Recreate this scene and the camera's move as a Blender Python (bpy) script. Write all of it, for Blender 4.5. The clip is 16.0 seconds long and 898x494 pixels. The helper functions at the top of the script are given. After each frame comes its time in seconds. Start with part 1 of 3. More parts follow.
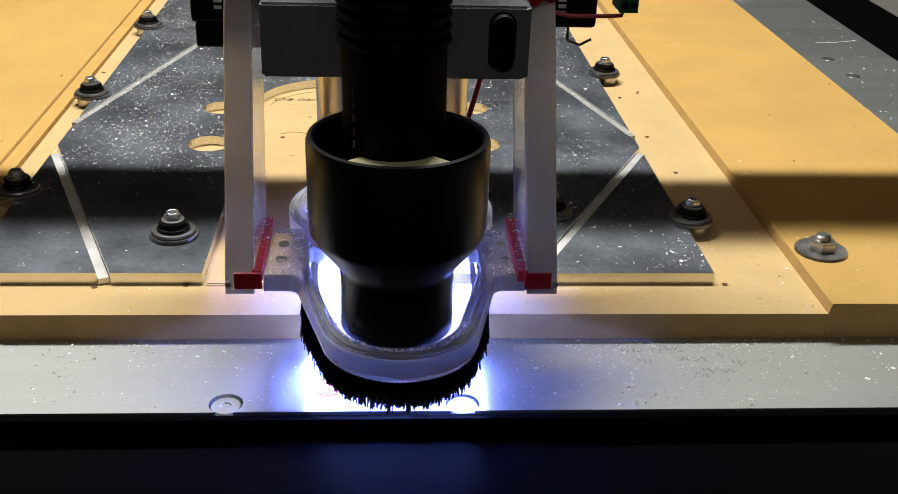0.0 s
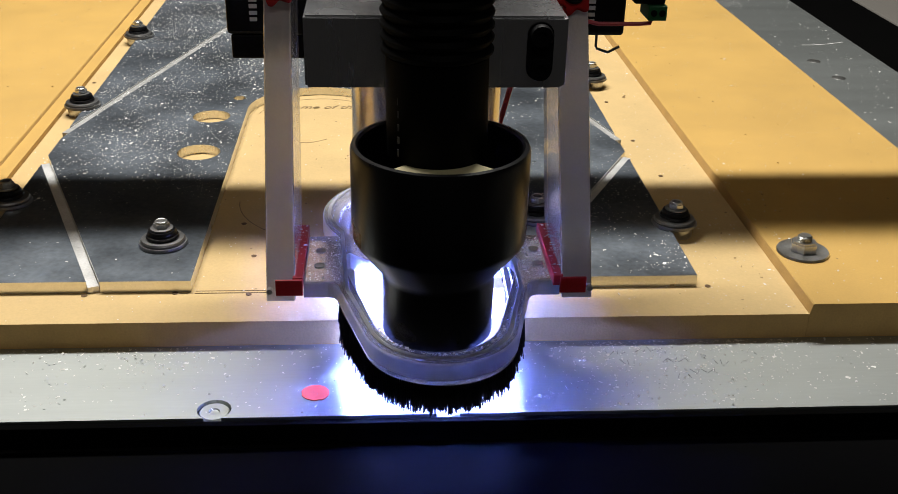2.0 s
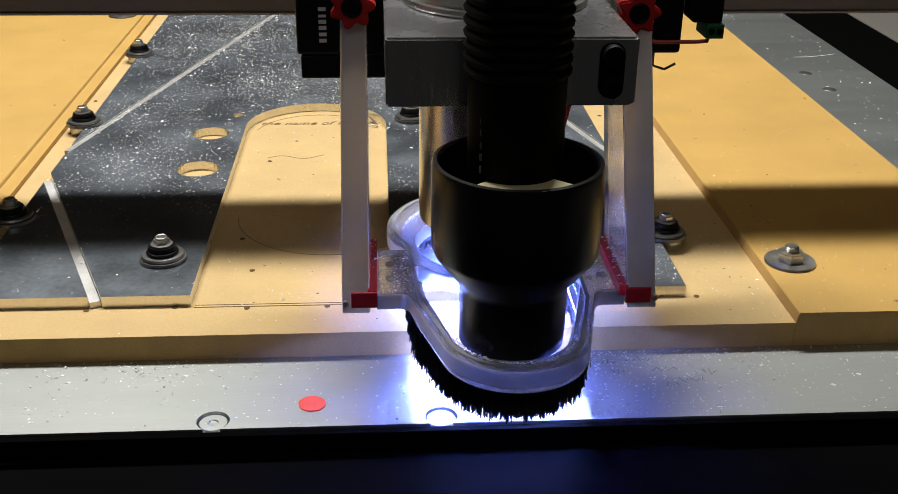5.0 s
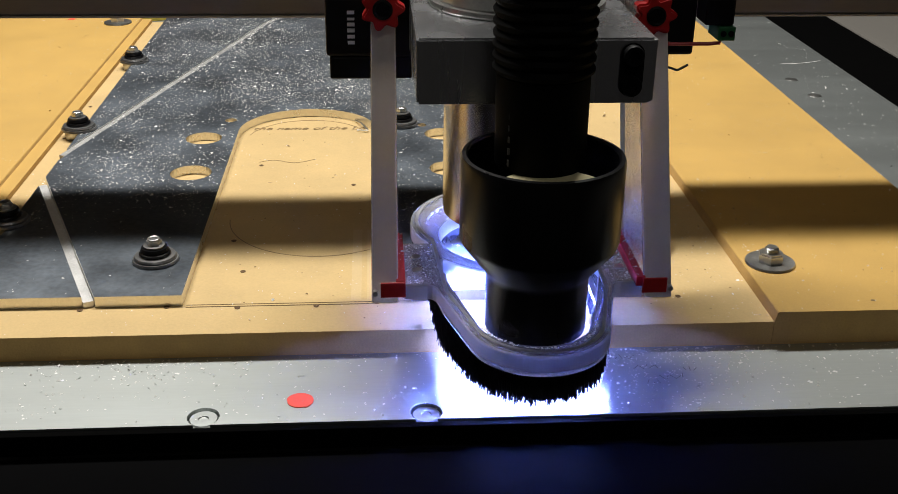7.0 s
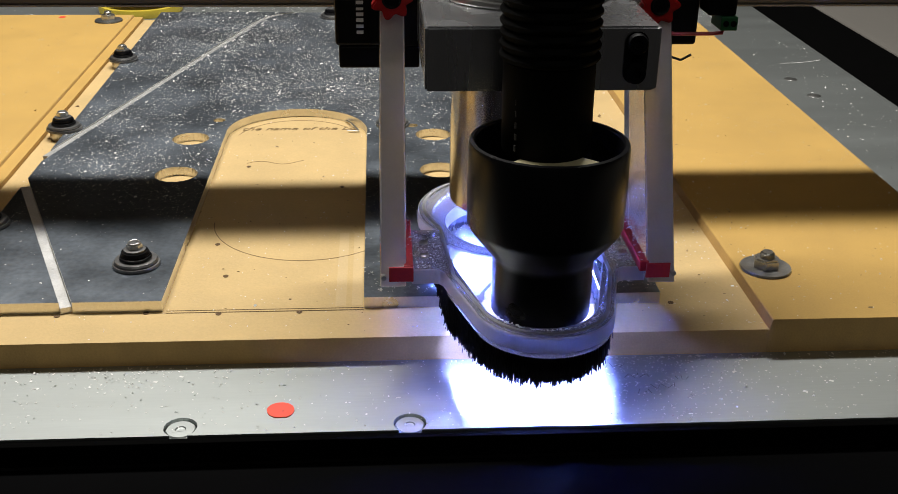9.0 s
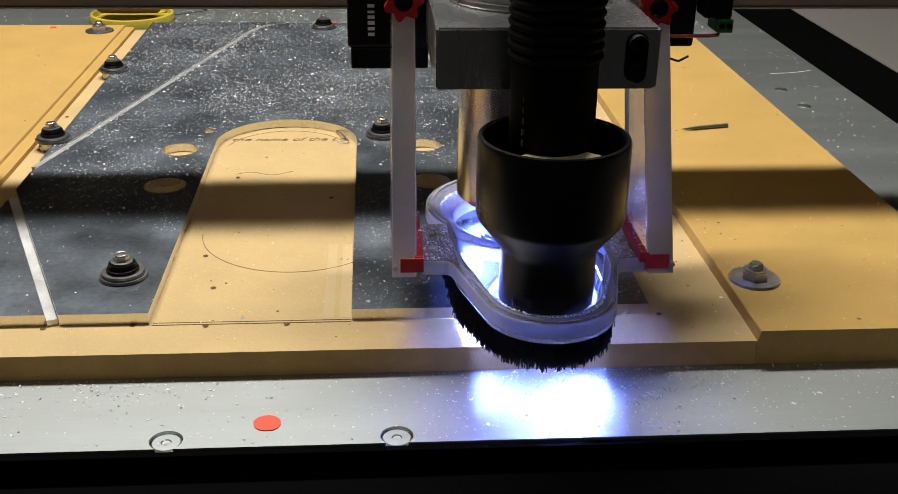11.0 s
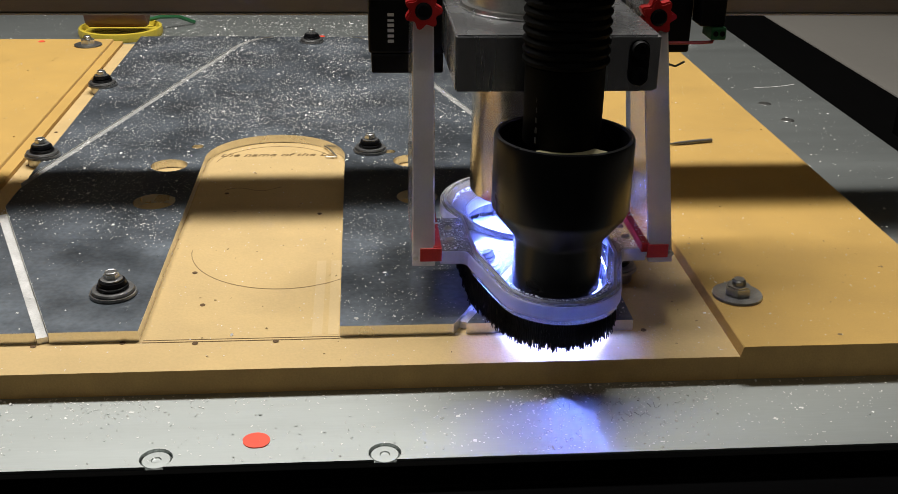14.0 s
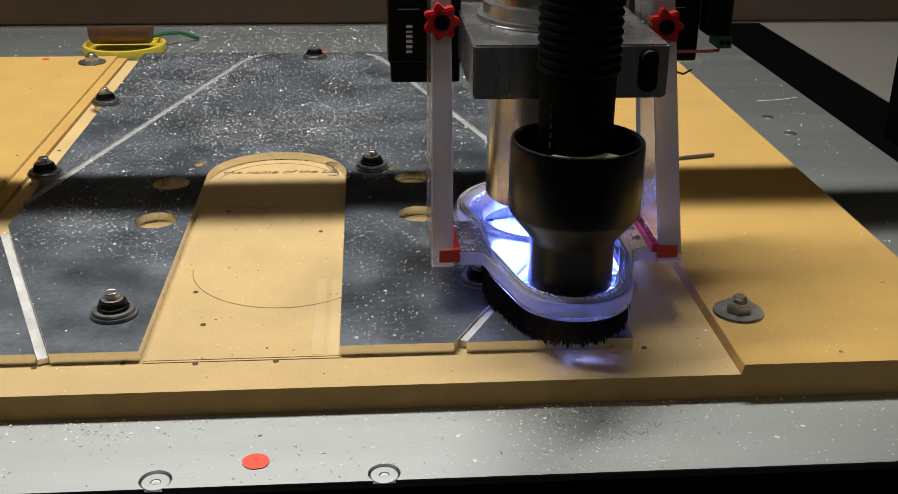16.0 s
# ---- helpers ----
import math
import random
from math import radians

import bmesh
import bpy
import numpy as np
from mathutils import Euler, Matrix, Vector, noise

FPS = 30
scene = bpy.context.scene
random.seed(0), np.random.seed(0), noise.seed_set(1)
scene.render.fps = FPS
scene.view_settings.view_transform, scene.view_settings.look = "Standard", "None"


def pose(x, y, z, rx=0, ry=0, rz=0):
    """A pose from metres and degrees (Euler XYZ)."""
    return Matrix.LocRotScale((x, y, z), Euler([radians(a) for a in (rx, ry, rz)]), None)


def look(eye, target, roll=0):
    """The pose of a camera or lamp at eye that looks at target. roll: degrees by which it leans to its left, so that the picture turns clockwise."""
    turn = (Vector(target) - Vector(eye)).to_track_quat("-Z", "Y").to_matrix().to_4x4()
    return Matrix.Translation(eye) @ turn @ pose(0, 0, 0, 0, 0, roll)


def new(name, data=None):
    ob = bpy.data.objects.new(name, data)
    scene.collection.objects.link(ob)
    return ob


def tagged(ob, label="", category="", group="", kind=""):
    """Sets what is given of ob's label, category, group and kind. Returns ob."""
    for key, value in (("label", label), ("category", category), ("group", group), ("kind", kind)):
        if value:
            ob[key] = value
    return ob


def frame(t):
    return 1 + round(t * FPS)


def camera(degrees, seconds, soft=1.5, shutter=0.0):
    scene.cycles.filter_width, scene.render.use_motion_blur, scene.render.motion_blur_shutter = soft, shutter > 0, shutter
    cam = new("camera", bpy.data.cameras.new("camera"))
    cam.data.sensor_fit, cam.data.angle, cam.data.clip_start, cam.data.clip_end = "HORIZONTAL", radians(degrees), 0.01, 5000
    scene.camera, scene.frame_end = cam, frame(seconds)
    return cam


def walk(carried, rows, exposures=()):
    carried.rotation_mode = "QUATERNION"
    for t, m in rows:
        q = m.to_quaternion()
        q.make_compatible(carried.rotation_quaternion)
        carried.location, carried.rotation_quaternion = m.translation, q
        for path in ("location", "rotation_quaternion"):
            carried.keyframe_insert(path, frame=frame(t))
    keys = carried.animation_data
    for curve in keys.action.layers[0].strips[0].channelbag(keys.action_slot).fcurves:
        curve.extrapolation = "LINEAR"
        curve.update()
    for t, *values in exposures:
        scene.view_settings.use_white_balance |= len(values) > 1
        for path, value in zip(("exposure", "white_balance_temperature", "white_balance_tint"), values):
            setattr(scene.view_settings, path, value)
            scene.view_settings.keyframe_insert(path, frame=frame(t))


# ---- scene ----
cam = camera(45.76, 16.0, soft=0.85)
PATH = [
    (0, look((0.3308, -0.4407, 0.2678), (0.3623, 0.0069, 0.0460), 1.91)),
    (0.5, look((0.3320, -0.4435, 0.2686), (0.3639, 0.0043, 0.0484), 1.74)),
    (1, look((0.3348, -0.4422, 0.2686), (0.3675, 0.0053, 0.0479), 1.65)),
    (1.5, look((0.3340, -0.4439, 0.2706), (0.3658, 0.0036, 0.0497), 1.46)),
    (2, look((0.3366, -0.4467, 0.2712), (0.3691, 0.0013, 0.0515), 1.31)),
    (2.5, look((0.3380, -0.4481, 0.2709), (0.3700, 0.0007, 0.0528), 1.13)),
    (3, look((0.3405, -0.4496, 0.2701), (0.3718, -0.0012, 0.0512), 1.19)),
    (3.5, look((0.3394, -0.4508, 0.2731), (0.3708, -0.0020, 0.0551), 1.19)),
    (4, look((0.3397, -0.4528, 0.2746), (0.3708, -0.0032, 0.0581), 1.06)),
    (4.5, look((0.3403, -0.4545, 0.2760), (0.3709, -0.0043, 0.0605), 0.80)),
    (7, look((0.3455, -0.4702, 0.2788), (0.3782, -0.0181, 0.0676), 0.80)),
    (7.5, look((0.3481, -0.4695, 0.2792), (0.3804, -0.0170, 0.0691), 0.84)),
    (8, look((0.3495, -0.4665, 0.2785), (0.3824, -0.0141, 0.0682), 0.82)),
    (8.5, look((0.3523, -0.4609, 0.2768), (0.3841, -0.0090, 0.0651), 0.86)),
    (9, look((0.3546, -0.4566, 0.2764), (0.3861, -0.0049, 0.0642), 0.83)),
    (11.5, look((0.3584, -0.4551, 0.2782), (0.3926, -0.0015, 0.0706), 0.91)),
    (12, look((0.3582, -0.4550, 0.2797), (0.3922, -0.0012, 0.0725), 0.90)),
    (12.5, look((0.3581, -0.4534, 0.2807), (0.3923, 0.0004, 0.0738), 0.95)),
    (13, look((0.3619, -0.4520, 0.2803), (0.3976, 0.0016, 0.0731), 0.96)),
    (13.5, look((0.3590, -0.4539, 0.2824), (0.3951, -0.0002, 0.0754), 1.04)),
    (14, look((0.3585, -0.4591, 0.2848), (0.3980, -0.0048, 0.0797), 1.08)),
    (14.5, look((0.3591, -0.4614, 0.2868), (0.3998, -0.0068, 0.0828), 1.19)),
    (15, look((0.3596, -0.4596, 0.2868), (0.3979, -0.0039, 0.0845), 0.95)),
    (15.5, look((0.3620, -0.4573, 0.2886), (0.3986, -0.0005, 0.0885), 0.67)),
    (16, look((0.3627, -0.4576, 0.2889), (0.3988, -0.0011, 0.0882), 0.60)),
]
walk(cam, PATH, [(0, 0.10), (4.5, 0.04), (9, -0.06), (12, -0.08), (16, -0.16)])

# ---- light ----
world = bpy.data.worlds.new("world")
scene.world = world
world.use_nodes = True
world.node_tree.nodes["Background"].inputs[0].default_value = (0.55, 0.62, 0.75, 1)
world.node_tree.nodes["Background"].inputs[1].default_value = 0.007
scene.view_settings.exposure = 0.0


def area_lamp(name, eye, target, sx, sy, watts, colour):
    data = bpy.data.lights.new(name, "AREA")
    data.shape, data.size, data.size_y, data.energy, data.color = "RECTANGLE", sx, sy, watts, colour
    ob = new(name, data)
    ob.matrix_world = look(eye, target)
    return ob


# a fluorescent tube over the back of the machine
tube = area_lamp("unseen_overhead_light", (0.15, 0.55, 1.45), (0.2, 0.15, 0.0), 1.3, 0.11, 39, (1.0, 0.965, 0.91))

# a weak fill light added over the front to lift the shaded front faces
front_fill = area_lamp("unseen_overhead_light", (0.45, -1.25, 1.75), (0.42, 0.1, 0.0), 1.2, 0.3, 3.3, (1.0, 0.95, 0.88))


# ---- materials ----
def node_mat(name, rgb, rough=0.5, metal=0.0, vary=0.15, scale=40.0, fine=400.0, bump=0.0, stretch=(1, 1, 1), second=None, rough_vary=0.1, spec=0.5):
    m = bpy.data.materials.new(name)
    m.use_nodes = True
    nt, b = m.node_tree, m.node_tree.nodes["Principled BSDF"]
    coord = nt.nodes.new("ShaderNodeTexCoord")
    mapping = nt.nodes.new("ShaderNodeMapping")
    mapping.inputs["Scale"].default_value = stretch
    nt.links.new(coord.outputs["Object"], mapping.inputs[0])
    coarse, grain = nt.nodes.new("ShaderNodeTexNoise"), nt.nodes.new("ShaderNodeTexNoise")
    coarse.inputs["Scale"].default_value, grain.inputs["Scale"].default_value = scale, fine
    coarse.inputs["Detail"].default_value = 5
    for n in (coarse, grain):
        nt.links.new(mapping.outputs[0], n.inputs["Vector"])
    add = nt.nodes.new("ShaderNodeMix")
    add.inputs[0].default_value = 0.35
    nt.links.new(coarse.outputs[0], add.inputs[2])
    nt.links.new(grain.outputs[0], add.inputs[3])
    ramp = nt.nodes.new("ShaderNodeValToRGB")
    lo = [c * (1 - vary) for c in rgb]
    hi = [min(1, c * (1 + vary)) for c in (second or rgb)]
    ramp.color_ramp.elements[0].color, ramp.color_ramp.elements[1].color = (*lo, 1), (*hi, 1)
    ramp.color_ramp.elements[0].position, ramp.color_ramp.elements[1].position = 0.3, 0.7
    nt.links.new(add.outputs[0], ramp.inputs[0])
    nt.links.new(ramp.outputs[0], b.inputs["Base Color"])
    b.inputs["Metallic"].default_value = metal
    b.inputs["Specular IOR Level"].default_value = spec
    rr = nt.nodes.new("ShaderNodeMapRange")
    rr.inputs[3].default_value, rr.inputs[4].default_value = max(0.02, rough - rough_vary), min(1, rough + rough_vary)
    nt.links.new(coarse.outputs[0], rr.inputs[0])
    nt.links.new(rr.outputs[0], b.inputs["Roughness"])
    if bump:
        bp = nt.nodes.new("ShaderNodeBump")
        bp.inputs["Strength"].default_value, bp.inputs["Distance"].default_value = bump, 0.0006
        nt.links.new(grain.outputs[0], bp.inputs["Height"])
        nt.links.new(bp.outputs[0], b.inputs["Normal"])
    return m


M_MDF = node_mat("mdf", (0.525, 0.325, 0.085), 0.75, 0, 0.10, 25, 900, 0.15)
M_MDF_CUT = node_mat("mdf_milled", (0.575, 0.41, 0.185), 0.8, 0, 0.10, 30, 700, 0.2)
M_MDF_EDGE = node_mat("mdf_edge", (0.52, 0.33, 0.115), 0.85, 0, 0.15, 60, 900, 0.3)
M_DARK_MDF = node_mat("dark_mdf", (0.12, 0.07, 0.03), 0.9, 0, 0.3, 80, 900)
M_BED = node_mat("bed_aluminium", (0.45, 0.48, 0.47), 0.46, 0.95, 0.07, 9, 260, 0.035, (0.25, 3, 1), rough_vary=0.05)
M_PLATE = node_mat("plate_aluminium", (0.205, 0.235, 0.27), 0.40, 0.85, 0.38, 20, 300, 0.1, (1, 1, 1), rough_vary=0.18)
M_GROOVE = node_mat("milled_aluminium", (0.85, 0.85, 0.83), 0.38, 0.5, 0.2, 60, 900, 0.5)
M_GROOVE_DULL = node_mat("chip_filled_groove", (0.40, 0.40, 0.39), 0.6, 0.5, 0.25, 90, 900, 0.6)
M_BAND = node_mat("mdf_band", (0.60, 0.445, 0.225), 0.8, 0, 0.08, 30, 700, 0.2)
M_ENGRAVE = node_mat("engraved_mdf", (0.27, 0.185, 0.085), 0.9, 0, 0.3, 200, 900)
M_CUT_EDGE = node_mat("sawn_aluminium", (0.76, 0.75, 0.72), 0.3, 1.0, 0.12, 60, 900, 0.1)
M_CHIP = node_mat("chip_aluminium", (0.86, 0.86, 0.84), 0.35, 0.0, 0.1, 300, 900)
M_STEEL = node_mat("zinc_steel", (0.55, 0.55, 0.53), 0.32, 0.95, 0.2, 120, 900, 0.1)
M_WASHER = node_mat("dark_zinc", (0.34, 0.34, 0.34), 0.34, 0.9, 0.25, 120, 900, 0.1)
M_DARKSTEEL = node_mat("dark_steel", (0.20, 0.20, 0.20), 0.4, 0.8, 0.2, 120, 900, 0.1)
M_BLOCK = node_mat("brushed_block", (0.62, 0.63, 0.65), 0.27, 0.95, 0.06, 10, 300, 0.04, (6, 6, 0.4), rough_vary=0.05)
M_SPINDLE = node_mat("spindle_steel", (0.62, 0.58, 0.50), 0.22, 1.0, 0.08, 20, 500, 0.05, (1, 1, 8))
M_RUBBER = node_mat("black_rubber", (0.004, 0.004, 0.005), 0.30, 0, 0.2, 40, 700, 0.05, spec=0.32)
M_PRINT = node_mat("grey_print", (0.035, 0.035, 0.037), 0.5, 0, 0.1, 60, 700)
M_HOSE = node_mat("black_hose", (0.002, 0.002, 0.002), 0.65, 0, 0.2, 60, 700, spec=0.06)
M_BLACK = node_mat("black_plastic", (0.0035, 0.0035, 0.004), 0.5, 0, 0.2, 60, 700, 0.05, spec=0.15)
M_BRISTLE = node_mat("bristle", (0.012, 0.012, 0.018), 0.6, 0, 0.3, 200, 900)
M_RED = node_mat("red_plastic", (0.46, 0.012, 0.012), 0.4, 0, 0.15, 80, 700, 0.05)
M_STICKER = node_mat("red_sticker", (0.90, 0.09, 0.045), 0.5, 0, 0.08, 80, 700)
M_WHITE = node_mat("white_print", (0.62, 0.62, 0.62), 0.6, 0, 0.05, 80, 700)
M_PENCIL = node_mat("pencil_mark", (0.16, 0.17, 0.17), 0.7, 0.2, 0.2, 80, 700)
M_BEIGE = node_mat("beige_gasket", (0.62, 0.55, 0.33), 0.6, 0, 0.1, 80, 700)
M_GREEN = node_mat("green_plastic", (0.012, 0.11, 0.035), 0.45, 0, 0.1, 80, 700)
M_REDWIRE = node_mat("red_wire", (0.40, 0.02, 0.03), 0.45, 0, 0.1, 80, 700)
M_CORK = node_mat("brown_leather", (0.12, 0.05, 0.03), 0.5, 0, 0.25, 60, 500, 0.2)
M_YELLOW = node_mat("yellow_plastic", (0.62, 0.48, 0.05), 0.4, 0, 0.1, 60, 500)
M_BEAM = node_mat("gantry_aluminium", (0.20, 0.17, 0.14), 0.55, 0.3, 0.1, 12, 400, 0.05, (0.3, 1, 1))
M_BEAM_EDGE = node_mat("gantry_edge", (0.45, 0.40, 0.34), 0.5, 0.3, 0.1, 12, 400)
M_WALL = node_mat("dark_wall", (0.035, 0.033, 0.032), 0.9, 0, 0.1, 5, 60)
M_DULL = node_mat("dull_black", (0.0015, 0.0015, 0.0015), 0.95, 0, 0.2, 60, 700, spec=0.02)
M_LEDGE = node_mat("black_ledge", (0.0016, 0.0016, 0.0018), 0.9, 0, 0.2, 60, 700, spec=0.03)
M_PALE = node_mat("pale_board", (0.13, 0.122, 0.108), 0.8, 0, 0.05, 8, 100)


def acrylic(name, rgb, rough, trans):
    m = node_mat(name, rgb, rough, 0, 0.06, 120, 900, 0.1)
    b = m.node_tree.nodes["Principled BSDF"]
    b.inputs["Transmission Weight"].default_value = trans
    b.inputs["IOR"].default_value = 1.49
    return m


M_ACRYL = acrylic("clear_acrylic", (0.68, 0.68, 0.72), 0.42, 0.60)
M_CLEAR = acrylic("polished_acrylic", (0.80, 0.80, 0.83), 0.22, 0.78)
M_FROST = acrylic("frosted_acrylic", (0.66, 0.62, 0.60), 0.5, 0.6)
M_SHEET = acrylic("clear_sheet", (0.93, 0.92, 0.90), 0.12, 0.95)
M_LED = bpy.data.materials.new("led_light")
M_LED.use_nodes = True
M_LED.node_tree.nodes["Principled BSDF"].inputs["Emission Color"].default_value = (0.16, 0.23, 1.0, 1)
M_LED.node_tree.nodes["Principled BSDF"].inputs["Emission Strength"].default_value = 1650


# ---- mesh helpers ----
def prism(bm, loop, z0, z1, holes=(), bevel=0.0):
    """A slab with the outline loop (and holes) from z0 to z1."""
    edges = []
    for pts in (loop, *holes):
        vs = [bm.verts.new((x, y, z0)) for x, y in pts]
        edges += [bm.edges.new((vs[i], vs[(i + 1) % len(vs)])) for i in range(len(vs))]
    faces = [g for g in bmesh.ops.triangle_fill(bm, use_beauty=True, edges=edges)["geom"] if isinstance(g, bmesh.types.BMFace)]
    ext = bmesh.ops.extrude_face_region(bm, geom=faces)
    top = [g for g in ext["geom"] if isinstance(g, bmesh.types.BMVert)]
    bmesh.ops.translate(bm, vec=(0, 0, z1 - z0), verts=top)
    bmesh.ops.recalc_face_normals(bm, faces=bm.faces)
    return bm


def box(bm, x0, y0, z0, x1, y1, z1, bevel=0.0):
    r = bmesh.ops.create_cube(bm, size=1, matrix=Matrix.Translation(((x0 + x1) / 2, (y0 + y1) / 2, (z0 + z1) / 2)) @ Matrix.Diagonal((x1 - x0, y1 - y0, z1 - z0, 1)))
    if bevel:
        es = list({e for v in r["verts"] for e in v.link_edges})
        bmesh.ops.bevel(bm, geom=es, offset=bevel, segments=2, affect="EDGES", profile=0.5)
    return bm


def lathe(bm, profile, cx=0.0, cy=0.0, seg=32, axis=None):
    """Turns (radius, z) rows round a vertical line; rows of radius 0 close it. axis: a pose for another line."""
    rings = []
    for r, z in profile:
        if r < 1e-6:
            rings.append([bm.verts.new((cx, cy, z))])
        else:
            rings.append([bm.verts.new((cx + r * math.cos(a), cy + r * math.sin(a), z)) for a in (2 * math.pi * i / seg for i in range(seg))])
    for a, b in zip(rings, rings[1:]):
        for i in range(seg):
            j = (i + 1) % seg
            f = [a[i % len(a)], a[j % len(a)], b[j % len(b)], b[i % len(b)]]
            f = list(dict.fromkeys(f))
            if len(f) > 2:
                bm.faces.new(f)
    bmesh.ops.recalc_face_normals(bm, faces=bm.faces)
    if axis:
        bmesh.ops.transform(bm, matrix=axis, verts=[v for ring in rings for v in ring])
    return bm


def tube_along(bm, pts, r, seg=8):
    pts = [Vector(p) for p in pts]
    rings = []
    for i, p in enumerate(pts):
        d = (pts[min(i + 1, len(pts) - 1)] - pts[max(i - 1, 0)]).normalized()
        u = d.orthogonal().normalized() if not rings else (prev - d * prev.dot(d)).normalized()
        prev = u
        w = d.cross(u)
        rings.append([bm.verts.new(p + r * (math.cos(2 * math.pi * k / seg) * u + math.sin(2 * math.pi * k / seg) * w)) for k in range(seg)])
    for a, b in zip(rings, rings[1:]):
        for k in range(seg):
            bm.faces.new((a[k], a[(k + 1) % seg], b[(k + 1) % seg], b[k]))
    bm.faces.new(rings[0])
    bm.faces.new(rings[-1])
    bmesh.ops.recalc_face_normals(bm, faces=bm.faces)
    return bm


def shift(bm, m):
    bmesh.ops.transform(bm, matrix=m, verts=bm.verts)
    return bm


def mesh_of(name, bm, material, smooth=False):
    me = bpy.data.meshes.new(name)
    bm.to_mesh(me)
    bm.free()
    me.materials.append(material)
    if smooth:
        me.set_sharp_from_angle(angle=radians(38))
        for p in me.polygons:
            p.use_smooth = True
    return me


def thing(name, bm, material, label, category, group="", kind="", smooth=False):
    return tagged(new(name, mesh_of(name, bm, material, smooth)), label, category, group, kind)


def part(name, bm, material, parent, label="", smooth=False):
    """One mesh object under a thing; the bmesh is in the thing's own space."""
    ob = new(name, mesh_of(name, bm, material, smooth))
    ob.parent = parent
    return tagged(ob, label)


def empty(name, at, label, category, group=""):
    ob = new(name)
    ob.location = at
    ob.empty_display_size = 0.01
    return tagged(ob, label, category, group)


def circle(cx, cy, r, n=40, a0=0.0, a1=360.0, last=False):
    return [(cx + r * math.cos(radians(a0 + (a1 - a0) * i / n)), cy + r * math.sin(radians(a0 + (a1 - a0) * i / n))) for i in range(n + (1 if last else 0))]


B = bmesh.new
Z_FLOOR, Z_PLATE, Z_MDF = 0.0134, 0.0196, 0.019
PLATE_X0, PLATE_X1, PLATE_Y0, PLATE_Y1 = 0.1255, 0.5, 0.0305, 0.685

# ---- the room ----
# unseen box closing the room, near black so that little light bounces
for cx, cy, cz, sx, sy, sz in ((0.3, 2.6, 0.4, 5.2, 0.1, 3.2), (0.3, -2.2, 0.4, 5.2, 0.1, 3.2), (-2.3, 0.2, 0.4, 0.1, 4.9, 3.2), (2.9, 0.2, 0.4, 0.1, 4.9, 3.2)):
    bm2 = B()
    box(bm2, cx - sx / 2, cy - sy / 2, cz - sz / 2, cx + sx / 2, cy + sy / 2, cz + sz / 2)
    tagged(new("wall", mesh_of("wall", bm2, M_WALL)), "unseen workshop wall, coloured dark to limit bounced light", "wall", kind="structure")
thing("ceiling", box(B(), -2.3, -2.2, 2.0, 2.9, 2.6, 2.1), M_WALL, "unseen workshop ceiling, coloured dark to limit bounced light", "ceiling", kind="structure")
thing("floor", box(B(), -2.3, -2.2, -1.2, 2.9, 2.6, -1.1), M_WALL, "unseen workshop floor, coloured dark to limit bounced light", "floor", kind="structure")

# ---- machine bed ----
bm = prism(B(), [(-0.45, -0.060), (0.2555, -0.060)] + circle(0.2635, -0.0535, 0.0075, 14, 239, -59, True) + [(0.2715, -0.060), (0.3585, -0.060)] + circle(0.3661, -0.0545, 0.0075, 14, 227, -47, True) + [(0.374, -0.060), (0.803, -0.060), (0.803, 1.25), (-0.45, 1.25)], -0.012, 0.0)
bed = thing("machine_bed", bm, M_BED, "flat brushed aluminium machine bed strewn with chips", "machine bed")
bed["kind"] = "structure"
# black front added below the bed, rounded so LED glow fades like bloom
ledge = B()
prof = [(-0.0646, -0.60), (-0.0646, -0.013)] + [(-0.070 - 0.06 * math.sin(radians(a)), -0.0725 + 0.06 * math.cos(radians(a))) for a in range(0, 91, 9)] + [(-0.80, -0.55), (-0.80, -0.60)]
va, vb = [[ledge.verts.new((x, y, z)) for y, z in prof] for x in (-0.45, 0.83)]
for i in range(len(prof)):
    ledge.faces.new((va[i], va[i - 1], vb[i - 1], vb[i]))
ledge.faces.new(va)
ledge.faces.new(vb[::-1])
bmesh.ops.recalc_face_normals(ledge, faces=ledge.faces)
thing("bed_front_filler", ledge, M_LEDGE, "black front added under the aluminium bed, rounded so LED glow fades", "rail", kind="structure", smooth=True)
thing("bed_edge_strip", box(B(), -0.45, -0.0640, -0.0120, 0.803, -0.0604, -0.0012, 0.0004), M_DULL, "black strip along the bed edge", "edge strip", kind="structure")
thing("bed_side_rail", box(B(), 0.8045, -0.062, -0.30, 0.884, 1.6, -0.003, 0.0008), M_DULL, "black side rail along the aluminium bed", "rail", kind="structure")
thing("side_bench", box(B(), 0.885, -0.4, -0.30, 1.9, 2.3, -0.002, 0.002), M_PALE, "pale bench top beside the machine", "bench", kind="structure")

# ---- spoilboard ----
board = empty("spoilboard", (0, 0, 0), "yellow-brown MDF spoilboard with a milled pocket, bolted to the bed", "spoilboard")


